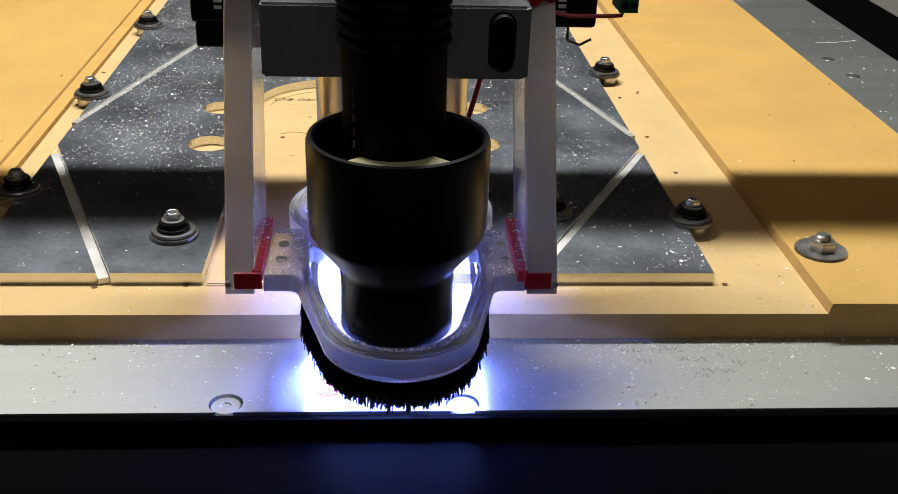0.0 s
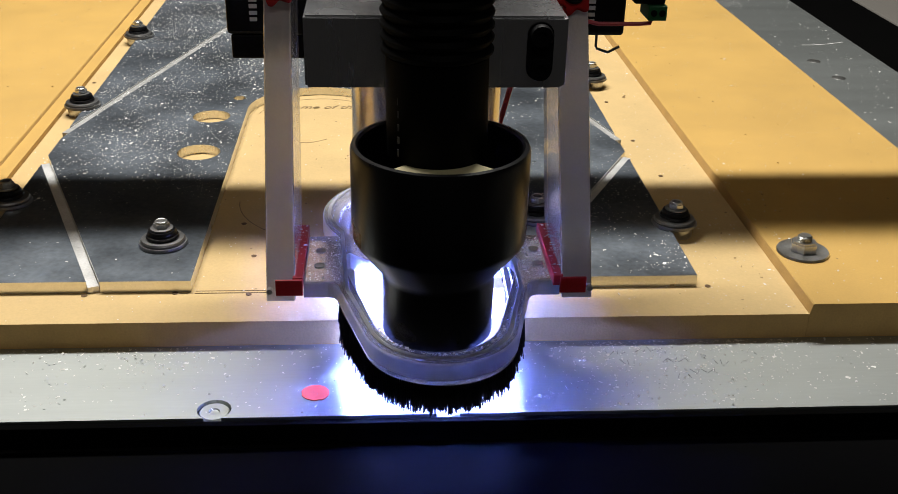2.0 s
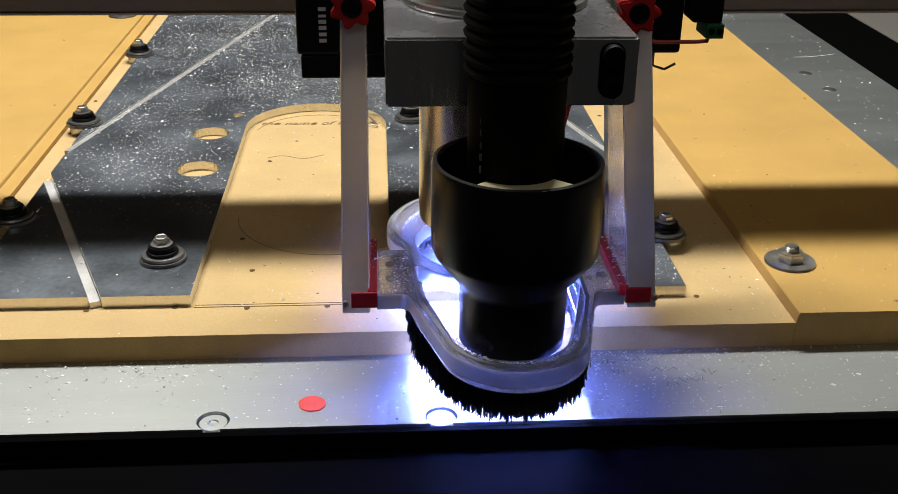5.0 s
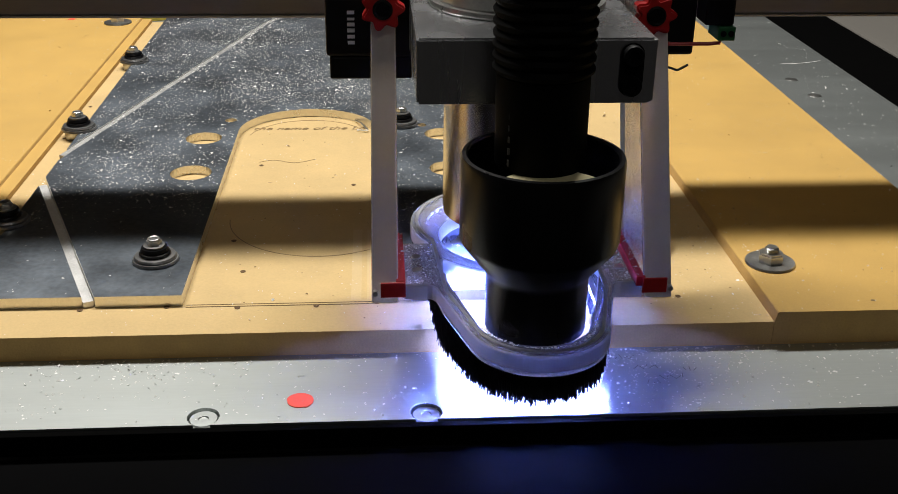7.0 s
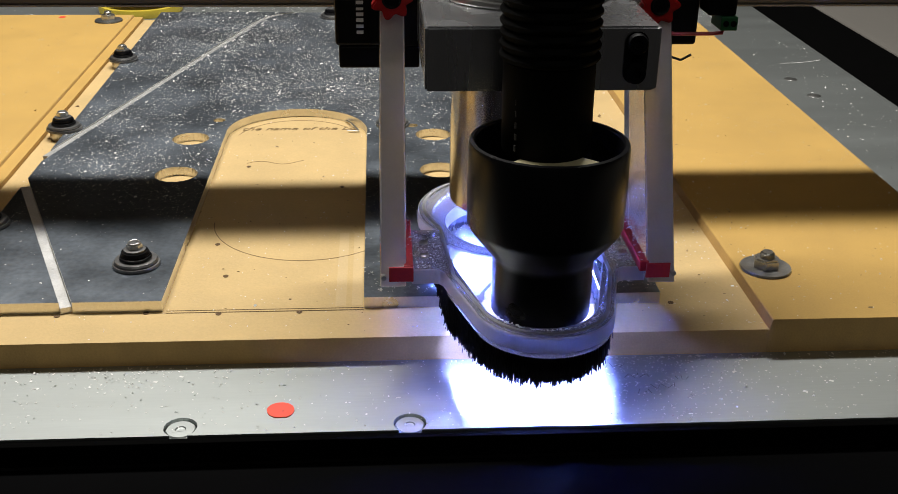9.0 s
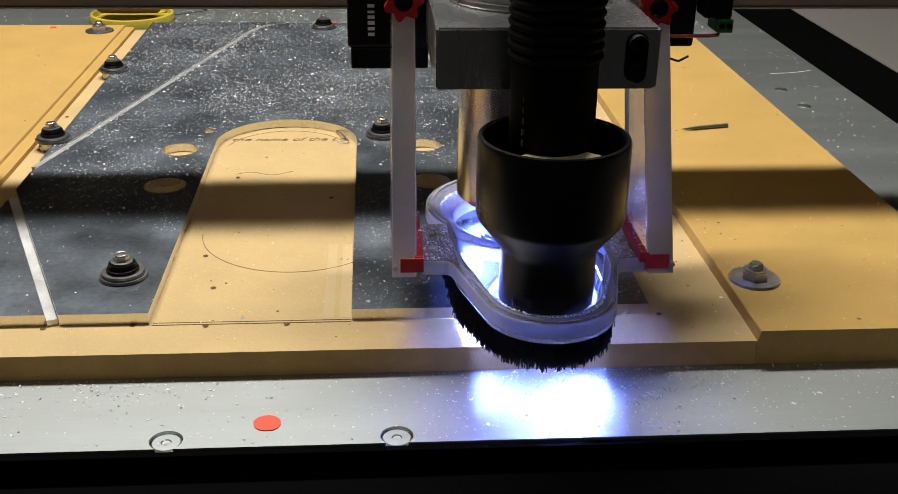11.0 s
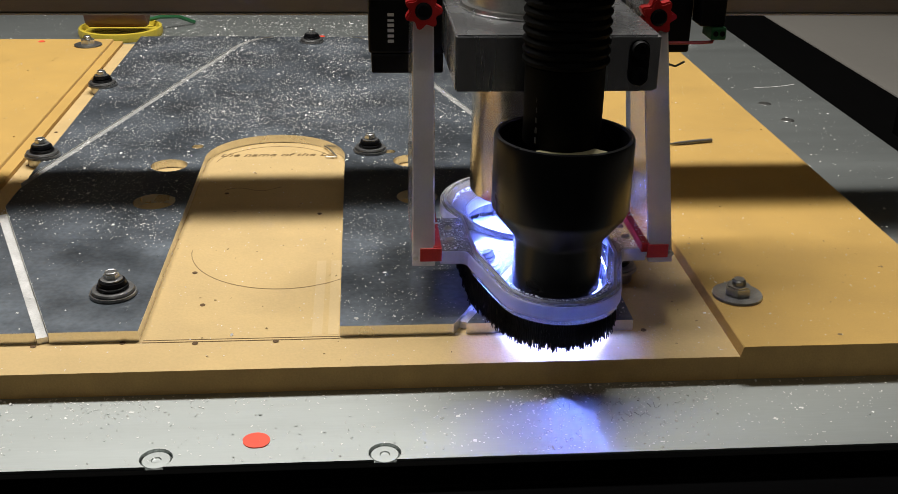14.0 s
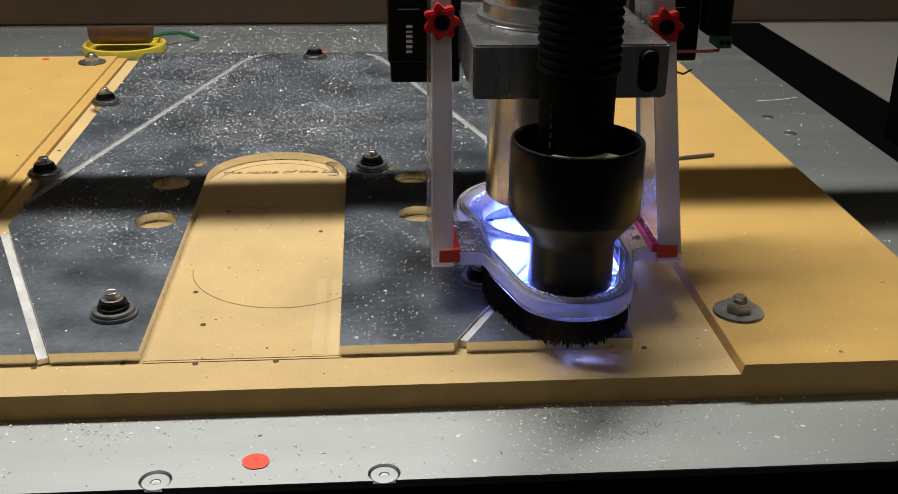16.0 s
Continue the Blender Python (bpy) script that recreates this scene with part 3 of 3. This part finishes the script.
for i, w in enumerate((0.0016, 0.0022, 0.0018, 0.0022, 0.0015)):
    hpart("print_mark", box(B(), CX - 0.0154, CY - 0.0112, 0.1322 + i * 0.0046, CX - 0.0154 + w * 0.35, CY - 0.0088, 0.1346 + i * 0.0046), M_PRINT, hose, "faint grey print")

# mounting brackets with star knobs
for s in (-1, 1):
    br = head_thing("mount_bracket", "black mounting bracket with white print and red star knob", "bracket")
    xa, xb = (0.3750, 0.4150) if s < 0 else (0.5190, 0.5490)
    hpart("bracket_body", box(B(), xa, 0.1300, 0.1430, xb - (0.014 if s < 0 else 0), 0.160, 0.235, 0.0016), M_BLACK, br, "")
    foot = (xa + 0.0015, 0.1310, 0.1320, xb, 0.156, 0.1428) if s < 0 else (xa + 0.0030, 0.1310, 0.1265, xa + 0.0100, 0.156, 0.1428)
    hpart("bracket_foot", box(B(), *foot, 0.0010), M_BLACK, br, "")
    hpart("clamp_bar", box(B(), *((0.4012, 0.1300, 0.1430, 0.4150, 0.152, 0.20) if s < 0 else (0.5135, 0.1300, 0.146, 0.5188, 0.152, 0.20)), 0.0006), M_BLACK, br, "")
    lx = 0.3868 if s < 0 else 0.5335
    for i, (w, h) in enumerate(((0.0032, 0.0016), (0.0034, 0.0016), (0.0034, 0.0018), (0.0034, 0.0017), (0.0034, 0.0012), (0.0034, 0.0016))):
        hpart("print_bar", box(B(), lx - w / 2, 0.1296, 0.1490 + i * 0.0028, lx + w / 2, 0.1299, 0.1490 + i * 0.0028 + h), M_WHITE, br, "white printed mark")
    hpart("print_rule", box(B(), lx - 0.0058, 0.1296, 0.1730, lx + 0.0058, 0.1299, 0.1733), M_WHITE, br, "thin white rule")
    kx, ky, kz = (0.4012, 0.0868, 0.1760) if s < 0 else (0.5165, 0.0880, 0.1728)
    star = []
    for i in range(56):
        a = 2 * math.pi * i / 56
        star.append(((0.0081 + 0.0013 * math.cos(7 * a)) * math.cos(a), (0.0081 + 0.0013 * math.cos(7 * a)) * math.sin(a)))
    kb = prism(B(), star, 0.0, 0.0068)
    bmesh.ops.bevel(kb, geom=[e for e in kb.edges if min(e.verts[0].co.z, e.verts[1].co.z) > 0.0067 and len([f for f in e.link_faces if abs(f.normal.z) > 0.5]) == 1], offset=0.0009, segments=2, affect="EDGES")
    shift(kb, Matrix.Translation((kx, ky, kz)) @ Matrix.Rotation(radians(90), 4, "X"))
    knob = hpart("star_knob", kb, M_RED, br, "red star knob", True)
    cap = shift(lathe(B(), [(0.0042, 0), (0.0042, 0.0006), (0.0034, 0.0010), (0.0028, 0.0004), (0, 0.0004)], seg=24), Matrix.Translation((kx, ky - 0.0068, kz)) @ Matrix.Rotation(radians(90), 4, "X"))
    hpart("knob_cap", cap, M_BLACK, knob, "black knob centre", True)
    if s > 0:
        hpart("hook_wire", tube_along(B(), [(0.5372, 0.132, 0.1436), (0.5372, 0.132, 0.1378), (0.5378, 0.132, 0.1368), (0.5425, 0.132, 0.1352), (0.5432, 0.132, 0.1353), (0.5478, 0.132, 0.1378)], 0.0006), M_DARKSTEEL, br, "small bent wire hook")

# wire terminal behind the head
term = head_thing("wire_terminal", "black connector with green screw terminal and red wires", "connector")
hpart("plug_body", box(B(), 0.5490, 0.116, 0.1604, 0.5625, 0.132, 0.26, 0.0010), M_BLACK, term)
hpart("terminal_block", box(B(), 0.5550, 0.114, 0.1538, 0.5630, 0.130, 0.1602, 0.0005), M_GREEN, term, "green screw terminal")
for x in (0.5572, 0.5608):
    hpart("terminal_screw", shift(lathe(B(), [(0.0014, 0), (0.0014, 0.0006), (0, 0.0006)], seg=14), Matrix.Translation((x, 0.1139, 0.1572)) @ Matrix.Rotation(radians(90), 4, "X")), M_BLACK, term)
hpart("red_wire", tube_along(B(), [(0.5575, 0.118, 0.1540), (0.5568, 0.117, 0.1522), (0.552, 0.117, 0.1518), (0.535, 0.12, 0.151), (0.522, 0.125, 0.153)], 0.0009), M_REDWIRE, term, "thin red wire")
hpart("red_wire", tube_along(B(), [(0.512, 0.150, 0.150), (0.506, 0.142, 0.138), (0.500, 0.132, 0.120), (0.495, 0.125, 0.105), (0.488, 0.118, 0.088), (0.484, 0.110, 0.070)], 0.0012), M_REDWIRE, term, "red wire to the lit boot")

# ---- gantry ----
gantry = empty("gantry_beam", (0.4, 0.30, 0.137), "grey-brown gantry beam crossing over the bed", "gantry")
part("beam", box(B(), -1.0, -0.03, 0.0012, 0.425, 0.028, 0.075, 0.001), M_BEAM, gantry)
part("lower_edge", box(B(), -1.0, -0.0312, 0.0, 0.425, 0.028, 0.0010), M_BEAM_EDGE, gantry, "pale lower edge of the beam")
part("side_plate", box(B(), 0.4262, -0.03, -0.20, 0.440, 0.14, 0.10, 0.001), M_DULL, gantry, "black upright of the gantry")
part("bolt_head", shift(lathe(B(), [(0, 0), (0.005, 0), (0.005, 0.003), (0.004, 0.004), (0, 0.004)], seg=20), Matrix.Translation((0.4262, 0.06, -0.085)) @ Matrix.Rotation(radians(-90), 4, "Y")), M_STEEL, gantry, "steel bolt head", True)

# ---- loose things and marks ----


def flakes(name, label, count, spots, z_of, seed, size=(0.0003, 0.0009)):
    """Tiny tilted slivers; spots(r) gives a place or None."""
    r = random.Random(seed)
    verts, faces = [], []
    while count > 0:
        p = spots(r)
        if p is None:
            continue
        count -= 1
        x, y = p
        z = z_of(x, y)
        a, s, t = r.uniform(0, 6.3), r.uniform(*size) * (2.0 if r.random() < 0.04 else 1.0), r.uniform(0.0, 0.9)
        u = Vector((math.cos(a), math.sin(a), 0)) * s
        v = Vector((-math.sin(a) * math.cos(t), math.cos(a) * math.cos(t), math.sin(t))) * s * r.uniform(0.3, 0.8)
        c = Vector((x, y, z + v.z + 0.00012))
        b = len(verts)
        verts += [c - u - v, c + u - v * 0.6, c + u * 0.7 + v, c - u * 0.8 + v * r.uniform(0.3, 1)]
        faces.append((b, b + 1, b + 2, b + 3))
    me = bpy.data.meshes.new(name)
    me.from_pydata(verts, [], faces)
    me.materials.append(M_CHIP)
    return tagged(new(name, me), label, "metal chips", kind="stuff")


def cloud(x, y, k=9.0, off=0.0):
    return 0.5 + 0.5 * noise.fractal(Vector((x * k + off, y * k * 0.7, off)), 1.0, 2.0, 4)


def surface(x, y):
    """Height of the top surface under a place in the pocket."""
    if PLATE_X0 < x < PLATE_X1 and PLATE_Y0 < y < PLATE_Y1:
        if 0.2421 < x < 0.3449 and (y < AY or math.dist((x, y), (AX, AY)) < AR):
            return Z_FLOOR
        if any(math.dist((x, y), (cx, cy)) < r for cx, cy, r in RINGS):
            return Z_FLOOR
        return Z_PLATE
    return Z_FLOOR if 0.109 < x < 0.549 else (0.0166 if 0.099 < x <= 0.109 else Z_MDF)


def on_plate(r):
    x, y = r.uniform(0.127, 0.499), r.uniform(0.034, 0.684)
    if surface(x, y) < Z_PLATE:
        return None
    w = cloud(x, y, 16.0, 3.0) ** 3 * 2.2
    for cx, cy, s, k in ((0.20, 0.23, 0.035, 1.1), (0.30, 0.43, 0.075, 1.0), (0.22, 0.62, 0.09, 0.9), (0.25, 0.38, 0.05, 0.6), (0.39, 0.45, 0.06, 0.5), (0.15, 0.52, 0.04, 0.8), (0.41, 0.15, 0.04, 0.3)):
        w += k * math.exp(-((x - cx) ** 2 + (y - cy) ** 2) / (2 * s * s))
    w *= 0.12 if y < 0.13 and x < 0.25 else 1.0
    return (x, y) if r.random() < 0.42 * w else None


def on_back_bed(r):
    x, y = r.uniform(-0.1, 0.74), 0.70 + r.random() ** 1.2 * 0.40
    return (x, y) if r.random() < (0.9 if x > 0.13 else 0.12) * (0.5 + cloud(x, y, 12, 8)) else None


def on_board(r):
    x, y = r.uniform(-0.05, 0.688), r.uniform(0.003, 0.672)
    if surface(x, y) > Z_MDF or (0.0975 < x < 0.110) or 0.548 < x < 0.552:
        return None
    return (x, y) if r.random() < 0.15 + 0.8 * cloud(x, y, 10, 5) ** 3 + (0.5 if 0.50 < x < 0.56 and y < 0.25 else 0) else None


def on_front_bed(r):
    x, y = r.uniform(0.10, 0.80), -0.002 - 0.056 * r.random() ** 1.7
    w = 0.12 + 0.5 * cloud(x, y, 20, 1) ** 3 + 1.0 * math.exp(-((x - 0.47) / 0.05) ** 2) + 0.4 * math.exp(-((x - 0.23) / 0.04) ** 2) * (y > -0.02)
    return (x, y) if r.random() < w else None


def on_side_bed(r):
    x, y = r.uniform(0.694, 0.800), r.uniform(-0.02, 0.75)
    return (x, y) if r.random() < cloud(x, y, 14, 2) else None


flakes("plate_chips", "bright aluminium chips scattered over the dark plate", 30000, on_plate, surface, 11, (0.00018, 0.00062))
flakes("back_chips", "dense bright aluminium chips on the bed", 14000, on_back_bed, lambda x, y: 0.0, 12, (0.0003, 0.0009))
flakes("board_chips", "sparse bright chips on the MDF", 2600, on_board, surface, 13, (0.00015, 0.0005))
flakes("front_chips", "bright chips on the aluminium bed before the MDF", 2200, on_front_bed, lambda x, y: 0.0, 14, (0.00025, 0.0007))
flakes("side_chips", "bright chips on the side of the bed", 700, on_side_bed, lambda x, y: 0.0, 15, (0.0003, 0.0008))


def on_tabs(r):
    x, y = (r.uniform(0.410, 0.424) if r.random() < 0.5 else r.uniform(0.5005, 0.510)), r.uniform(0.057, 0.098)
    return (x - BASE.x, y - BASE.y)


def on_rim(r):
    a = r.uniform(radians(190), radians(350))
    k = r.uniform(0.0240, 0.0250)
    return (FCX + k * math.cos(a) - BASE.x, FCY + k * math.sin(a) - BASE.y)


def on_bars(r):
    return (r.choice((r.uniform(0.4055, 0.4090), r.uniform(0.5108, 0.5143))) - BASE.x, r.uniform(0.051, 0.100) - BASE.y)


for spots, z, n, seed in ((on_bars, 0.0657, 70, 33), (on_tabs, PZ1 + 0.0001, 420, 31), (on_rim, PZ1 + 0.0002, 200, 32)):
    fl = flakes("chips", "bright aluminium chips lying on the boot", n, spots, lambda x, y: z, seed, (0.0002, 0.0006))
    fl.parent = boot
    del fl["category"]


def on_specks(r):
    x, y = r.uniform(-0.03, 0.686), r.uniform(0.006, 0.670)
    return (x, y) if surface(x, y) <= Z_MDF and not (0.0975 < x < 0.110) and not (0.548 < x < 0.552) else None


specks = flakes("board_specks", "small dark specks and splinters on the MDF", 420, on_specks, surface, 41, (0.0003, 0.0008))
specks.data.materials.clear()
specks.data.materials.append(M_ENGRAVE)
specks["category"] = "specks"
for x, y, z in ((0.3165, 0.6835, Z_PLATE), (0.028, 0.6650, Z_MDF)):
    thing("small_sticker", prism(B(), circle(x, y, 0.0035, 20), z + 0.0001, z + 0.0004), M_STICKER, "tiny red marker sticker at the board edge", "sticker", "small red stickers")

# engraved circle, cut lines and dents: thin dark shapes on the pocket floor
marks = empty("engraved_marks", (0, 0, Z_FLOOR), "thin dark lines and dents engraved in the MDF pocket", "engraving")
part("circle_line", ribbon(circle(0.3103, 0.1448, 0.0568, 48, 182, 372, True), 0.00026, 0.00003, 0.00020), M_ENGRAVE, marks, "thin engraved arc")
part("cut_line", box(B(), 0.2440, 0.0284, 0.00003, 0.3447, 0.0290, 0.0002), M_DARK_MDF, marks)
part("cut_line", box(B(), 0.2440, 0.0308, 0.00003, 0.3447, 0.0312, 0.0002), M_DARK_MDF, marks)
part("arch_line", ribbon(circle(AX, AY - 0.004, 0.0455, 24, 165, 20, True), 0.0002, 0.00003, 0.0002), M_ENGRAVE, marks)
part("wave_line", ribbon([(0.262 + i * 0.003, 0.2445 + 0.0035 * math.sin(i * 0.55) + i * 0.0002) for i in range(14)], 0.00018, 0.00003, 0.0002), M_ENGRAVE, marks)
for x, y in ((0.2594, 0.1112), (0.2692, 0.0698), (0.2341, 0.0290), (0.2709, 0.0268), (0.3119, 0.0272), (0.5060, 0.0300), (0.2640, 0.2380), (0.3290, 0.1990), (0.1130, 0.300), (0.1135, 0.378), (0.5140, 0.245), (0.5180, 0.180), (0.5120, 0.330), (0.1900, 0.0275)):
    part("dent", lathe(B(), [(0.0014, 0.00004), (0.0016, 0.0003), (0.0009, 0.00032), (0.0, 0.0001)], x, y, 10), M_DARK_MDF, marks)
for x in (0.3300, 0.3385):
    part("milled_band", box(B(), x, 0.0330, 0.00002, x + 0.0055, 0.125, 0.00012), M_BAND, marks, "faint milled band")

font = bpy.data.curves.new("engraved_text", "FONT")
font.body, font.size, font.shear, font.extrude = "the name of the Lo", 0.0108, 0.35, 0.0001
text_ob = bpy.data.objects.new("engraved_text_curve", font)
text_me = bpy.data.meshes.new_from_object(text_ob)
bpy.data.objects.remove(text_ob)
text_me.materials.append(M_ENGRAVE)
xs = [v.co.x for v in text_me.vertices]
k = 0.086 / (max(xs) - min(xs))
text_me.transform(Matrix.Translation((0.2500, 0.3150, 0.0002)) @ Matrix.Diagonal((k, 0.010 / 0.0108, 1, 1)))
words = new("engraved_words", text_me)
words.parent = marks
tagged(words, "thin engraved slanting script")

# red dot sticker, peeled at one edge
bm = prism(B(), [(0.3070 + 0.0064 * math.cos(radians(a)) * (0.93 if 170 < a < 260 else 1), -0.0425 + 0.0064 * math.sin(radians(a)) * (0.90 if 200 < a < 300 else 1)) for a in range(0, 360, 12)], 0.0001, 0.0005)
thing("round_sticker", bm, M_STICKER, "round red sticker peeling on the aluminium bed", "sticker")
for hx, hy in ((0.2635, -0.0535), (0.3661, -0.0545)):
    sc = empty("countersunk_screw", (hx, hy, -0.0076), "steel socket screw sunk in the bed edge", "screw", "bed screws")
    part("head", lathe(B(), [(0, 0.0060), (0.0020, 0.0061), (0.0024, 0.0066), (0.0062, 0.0066), (0.0070, 0.0056), (0.0070, 0.0)], seg=28), M_BED, sc, "", True)

# pencilled notes, too faint to read
scribble = empty("pencil_notes", (0, 0, 0), "faint illegible pencil notes on the aluminium bed", "writing")
r = random.Random(21)
for cx, cy, n in ((0.446, -0.012, 4), (0.462, -0.010, 5), (0.473, -0.019, 5), (0.452, -0.021, 3), (0.484, -0.029, 5), (0.497, -0.022, 3), (0.476, -0.034, 3)):
    for i in range(n):
        x, y, a = cx + i * 0.0026, cy + r.uniform(-0.001, 0.001), r.uniform(0.6, 2.2)
        d = Vector((math.cos(a), math.sin(a))) * r.uniform(0.0012, 0.0026)
        part("pencil_bar", ribbon([Vector((x, y)) - d, Vector((x, y)) + d], 0.00016, 0.0001, 0.00016), M_PENCIL, scribble)
thing("scratch", ribbon([(0.748 + i * 0.005, 0.545 + 0.0004 * i * i * 0.35) for i in range(10)], 0.0005, 0.0001, 0.0002), M_CHIP, "bright curved scratch on the bed", "scratch", kind="structure")
for x, y in ((0.7389, 0.4898), (0.7416, 0.4378)):
    thing("bed_plug", lathe(B(), [(0, 0.0004), (0.0055, 0.0004), (0.0060, 0.0001)], x, y, 24), M_STEEL, "small round plug in the aluminium bed", "plug", "bed plugs", smooth=True)

# an engraving bit lying on the board
bit = empty("router_bit", (0.6145, 0.3185, Z_MDF + 0.0016), "thin dark steel engraving bit lying on MDF", "tool bit")
part("shank", shift(lathe(B(), [(0, -0.004), (0.0015, -0.004), (0.0015, 0.019), (0, 0.0195)], seg=14), Matrix.Rotation(radians(90), 4, "Y")), M_DARKSTEEL, bit, "", True)
part("tip", shift(lathe(B(), [(0.0015, -0.0042), (0.0013, -0.010), (0.0003, -0.021), (0, -0.0212)], seg=14), Matrix.Rotation(radians(90), 4, "Y")), M_DARKSTEEL, bit, "", True)

# a splinter of metal at the arch
spl = B()
tube_along(spl, [(0.3285, 0.3330, 0.0150), (0.3330, 0.3220, 0.0162), (0.3385, 0.3090, 0.0150)], 0.0007, 6)
tube_along(spl, [(0.3300, 0.3100, 0.0146), (0.3385, 0.3075, 0.0150)], 0.0006, 6)
thing("metal_splinter", spl, M_STEEL, "bent sliver of aluminium lying at the arch", "metal sliver")

# brown roll on a yellow lid at the back
lid = thing("yellow_lid", lathe(B(), [(0, 0.0), (0.046, 0.0), (0.047, 0.004), (0.046, 0.009), (0.043, 0.0095), (0.041, 0.004), (0, 0.0035)], 0.084, 0.782, 48), M_YELLOW, "flat yellow plastic lid lying on the bed", "lid", smooth=True)
roll = B()
lathe(roll, [(0, -0.034), (0.0150, -0.034), (0.0172, -0.031), (0.0175, 0.0), (0.0172, 0.031), (0.0150, 0.034), (0, 0.034)], seg=32)
for v in roll.verts:
    v.co.y *= 0.92
shift(roll, Matrix.Translation((0.083, 0.775, 0.0272)) @ Matrix.Rotation(radians(90), 4, "Y") )
thing("brown_roll", roll, M_CORK, "short dark brown roll lying on a yellow lid", "roll", smooth=True)
thing("green_wire", tube_along(B(), [(0.110, 0.800, 0.012), (0.125, 0.808, 0.014), (0.143, 0.820, 0.012), (0.160, 0.833, 0.0025)], 0.0022), M_GREEN, "green insulated wire on the bed", "wire", smooth=True)


# ---- motion ----
def head_offset(t):
    """Metres from the resting place: along x first, then slantwise back, sinking a little."""
    k = (16.0 - max(t, 6.3)) / 9.7
    d = Vector((-0.0013 - 0.0579 * k, -0.0066 - 0.1184 * k, 0.0020 + 0.0052 * k))
    if t < 6.3:
        d += Vector((-0.01149, -0.00025, 0.0002)) * (6.3 - t)
    return d


def motions():
    times = [0.5 * i for i in range(33)] + [6.15, 6.3, 6.45]
    times.sort()
    for ob in [o for o in scene.objects if o.parent is None and o.type == "EMPTY"]:
        kind = ob.name.split(".")[0]
        if kind in ("router_spindle", "dust_boot", "vacuum_hose", "mount_bracket", "wire_terminal"):
            walk(ob, [(t, Matrix.Translation(HEAD + head_offset(t))) for t in times])
        elif kind == "router_bit":
            lie, rest = pose(0.6145, 0.3185, Z_MDF + 0.0016, 0, 0, 13), pose(0.770, 0.060, 0.0016, 0, 0, 50)
            walk(ob, [(0, rest), (9.6, rest), (10.0, pose(0.74, 0.13, 0.045, 0, 0, 40)), (10.4, pose(0.67, 0.24, 0.055, 0, 0, 25)), (10.8, lie), (11.0, lie), (16, lie)])
        elif kind == "gantry_beam":
            walk(ob, [(t, Matrix.Translation(Vector((0.4, 0.30, 0.137)) + Vector((0, head_offset(t).y, 0)))) for t in times])


motions()
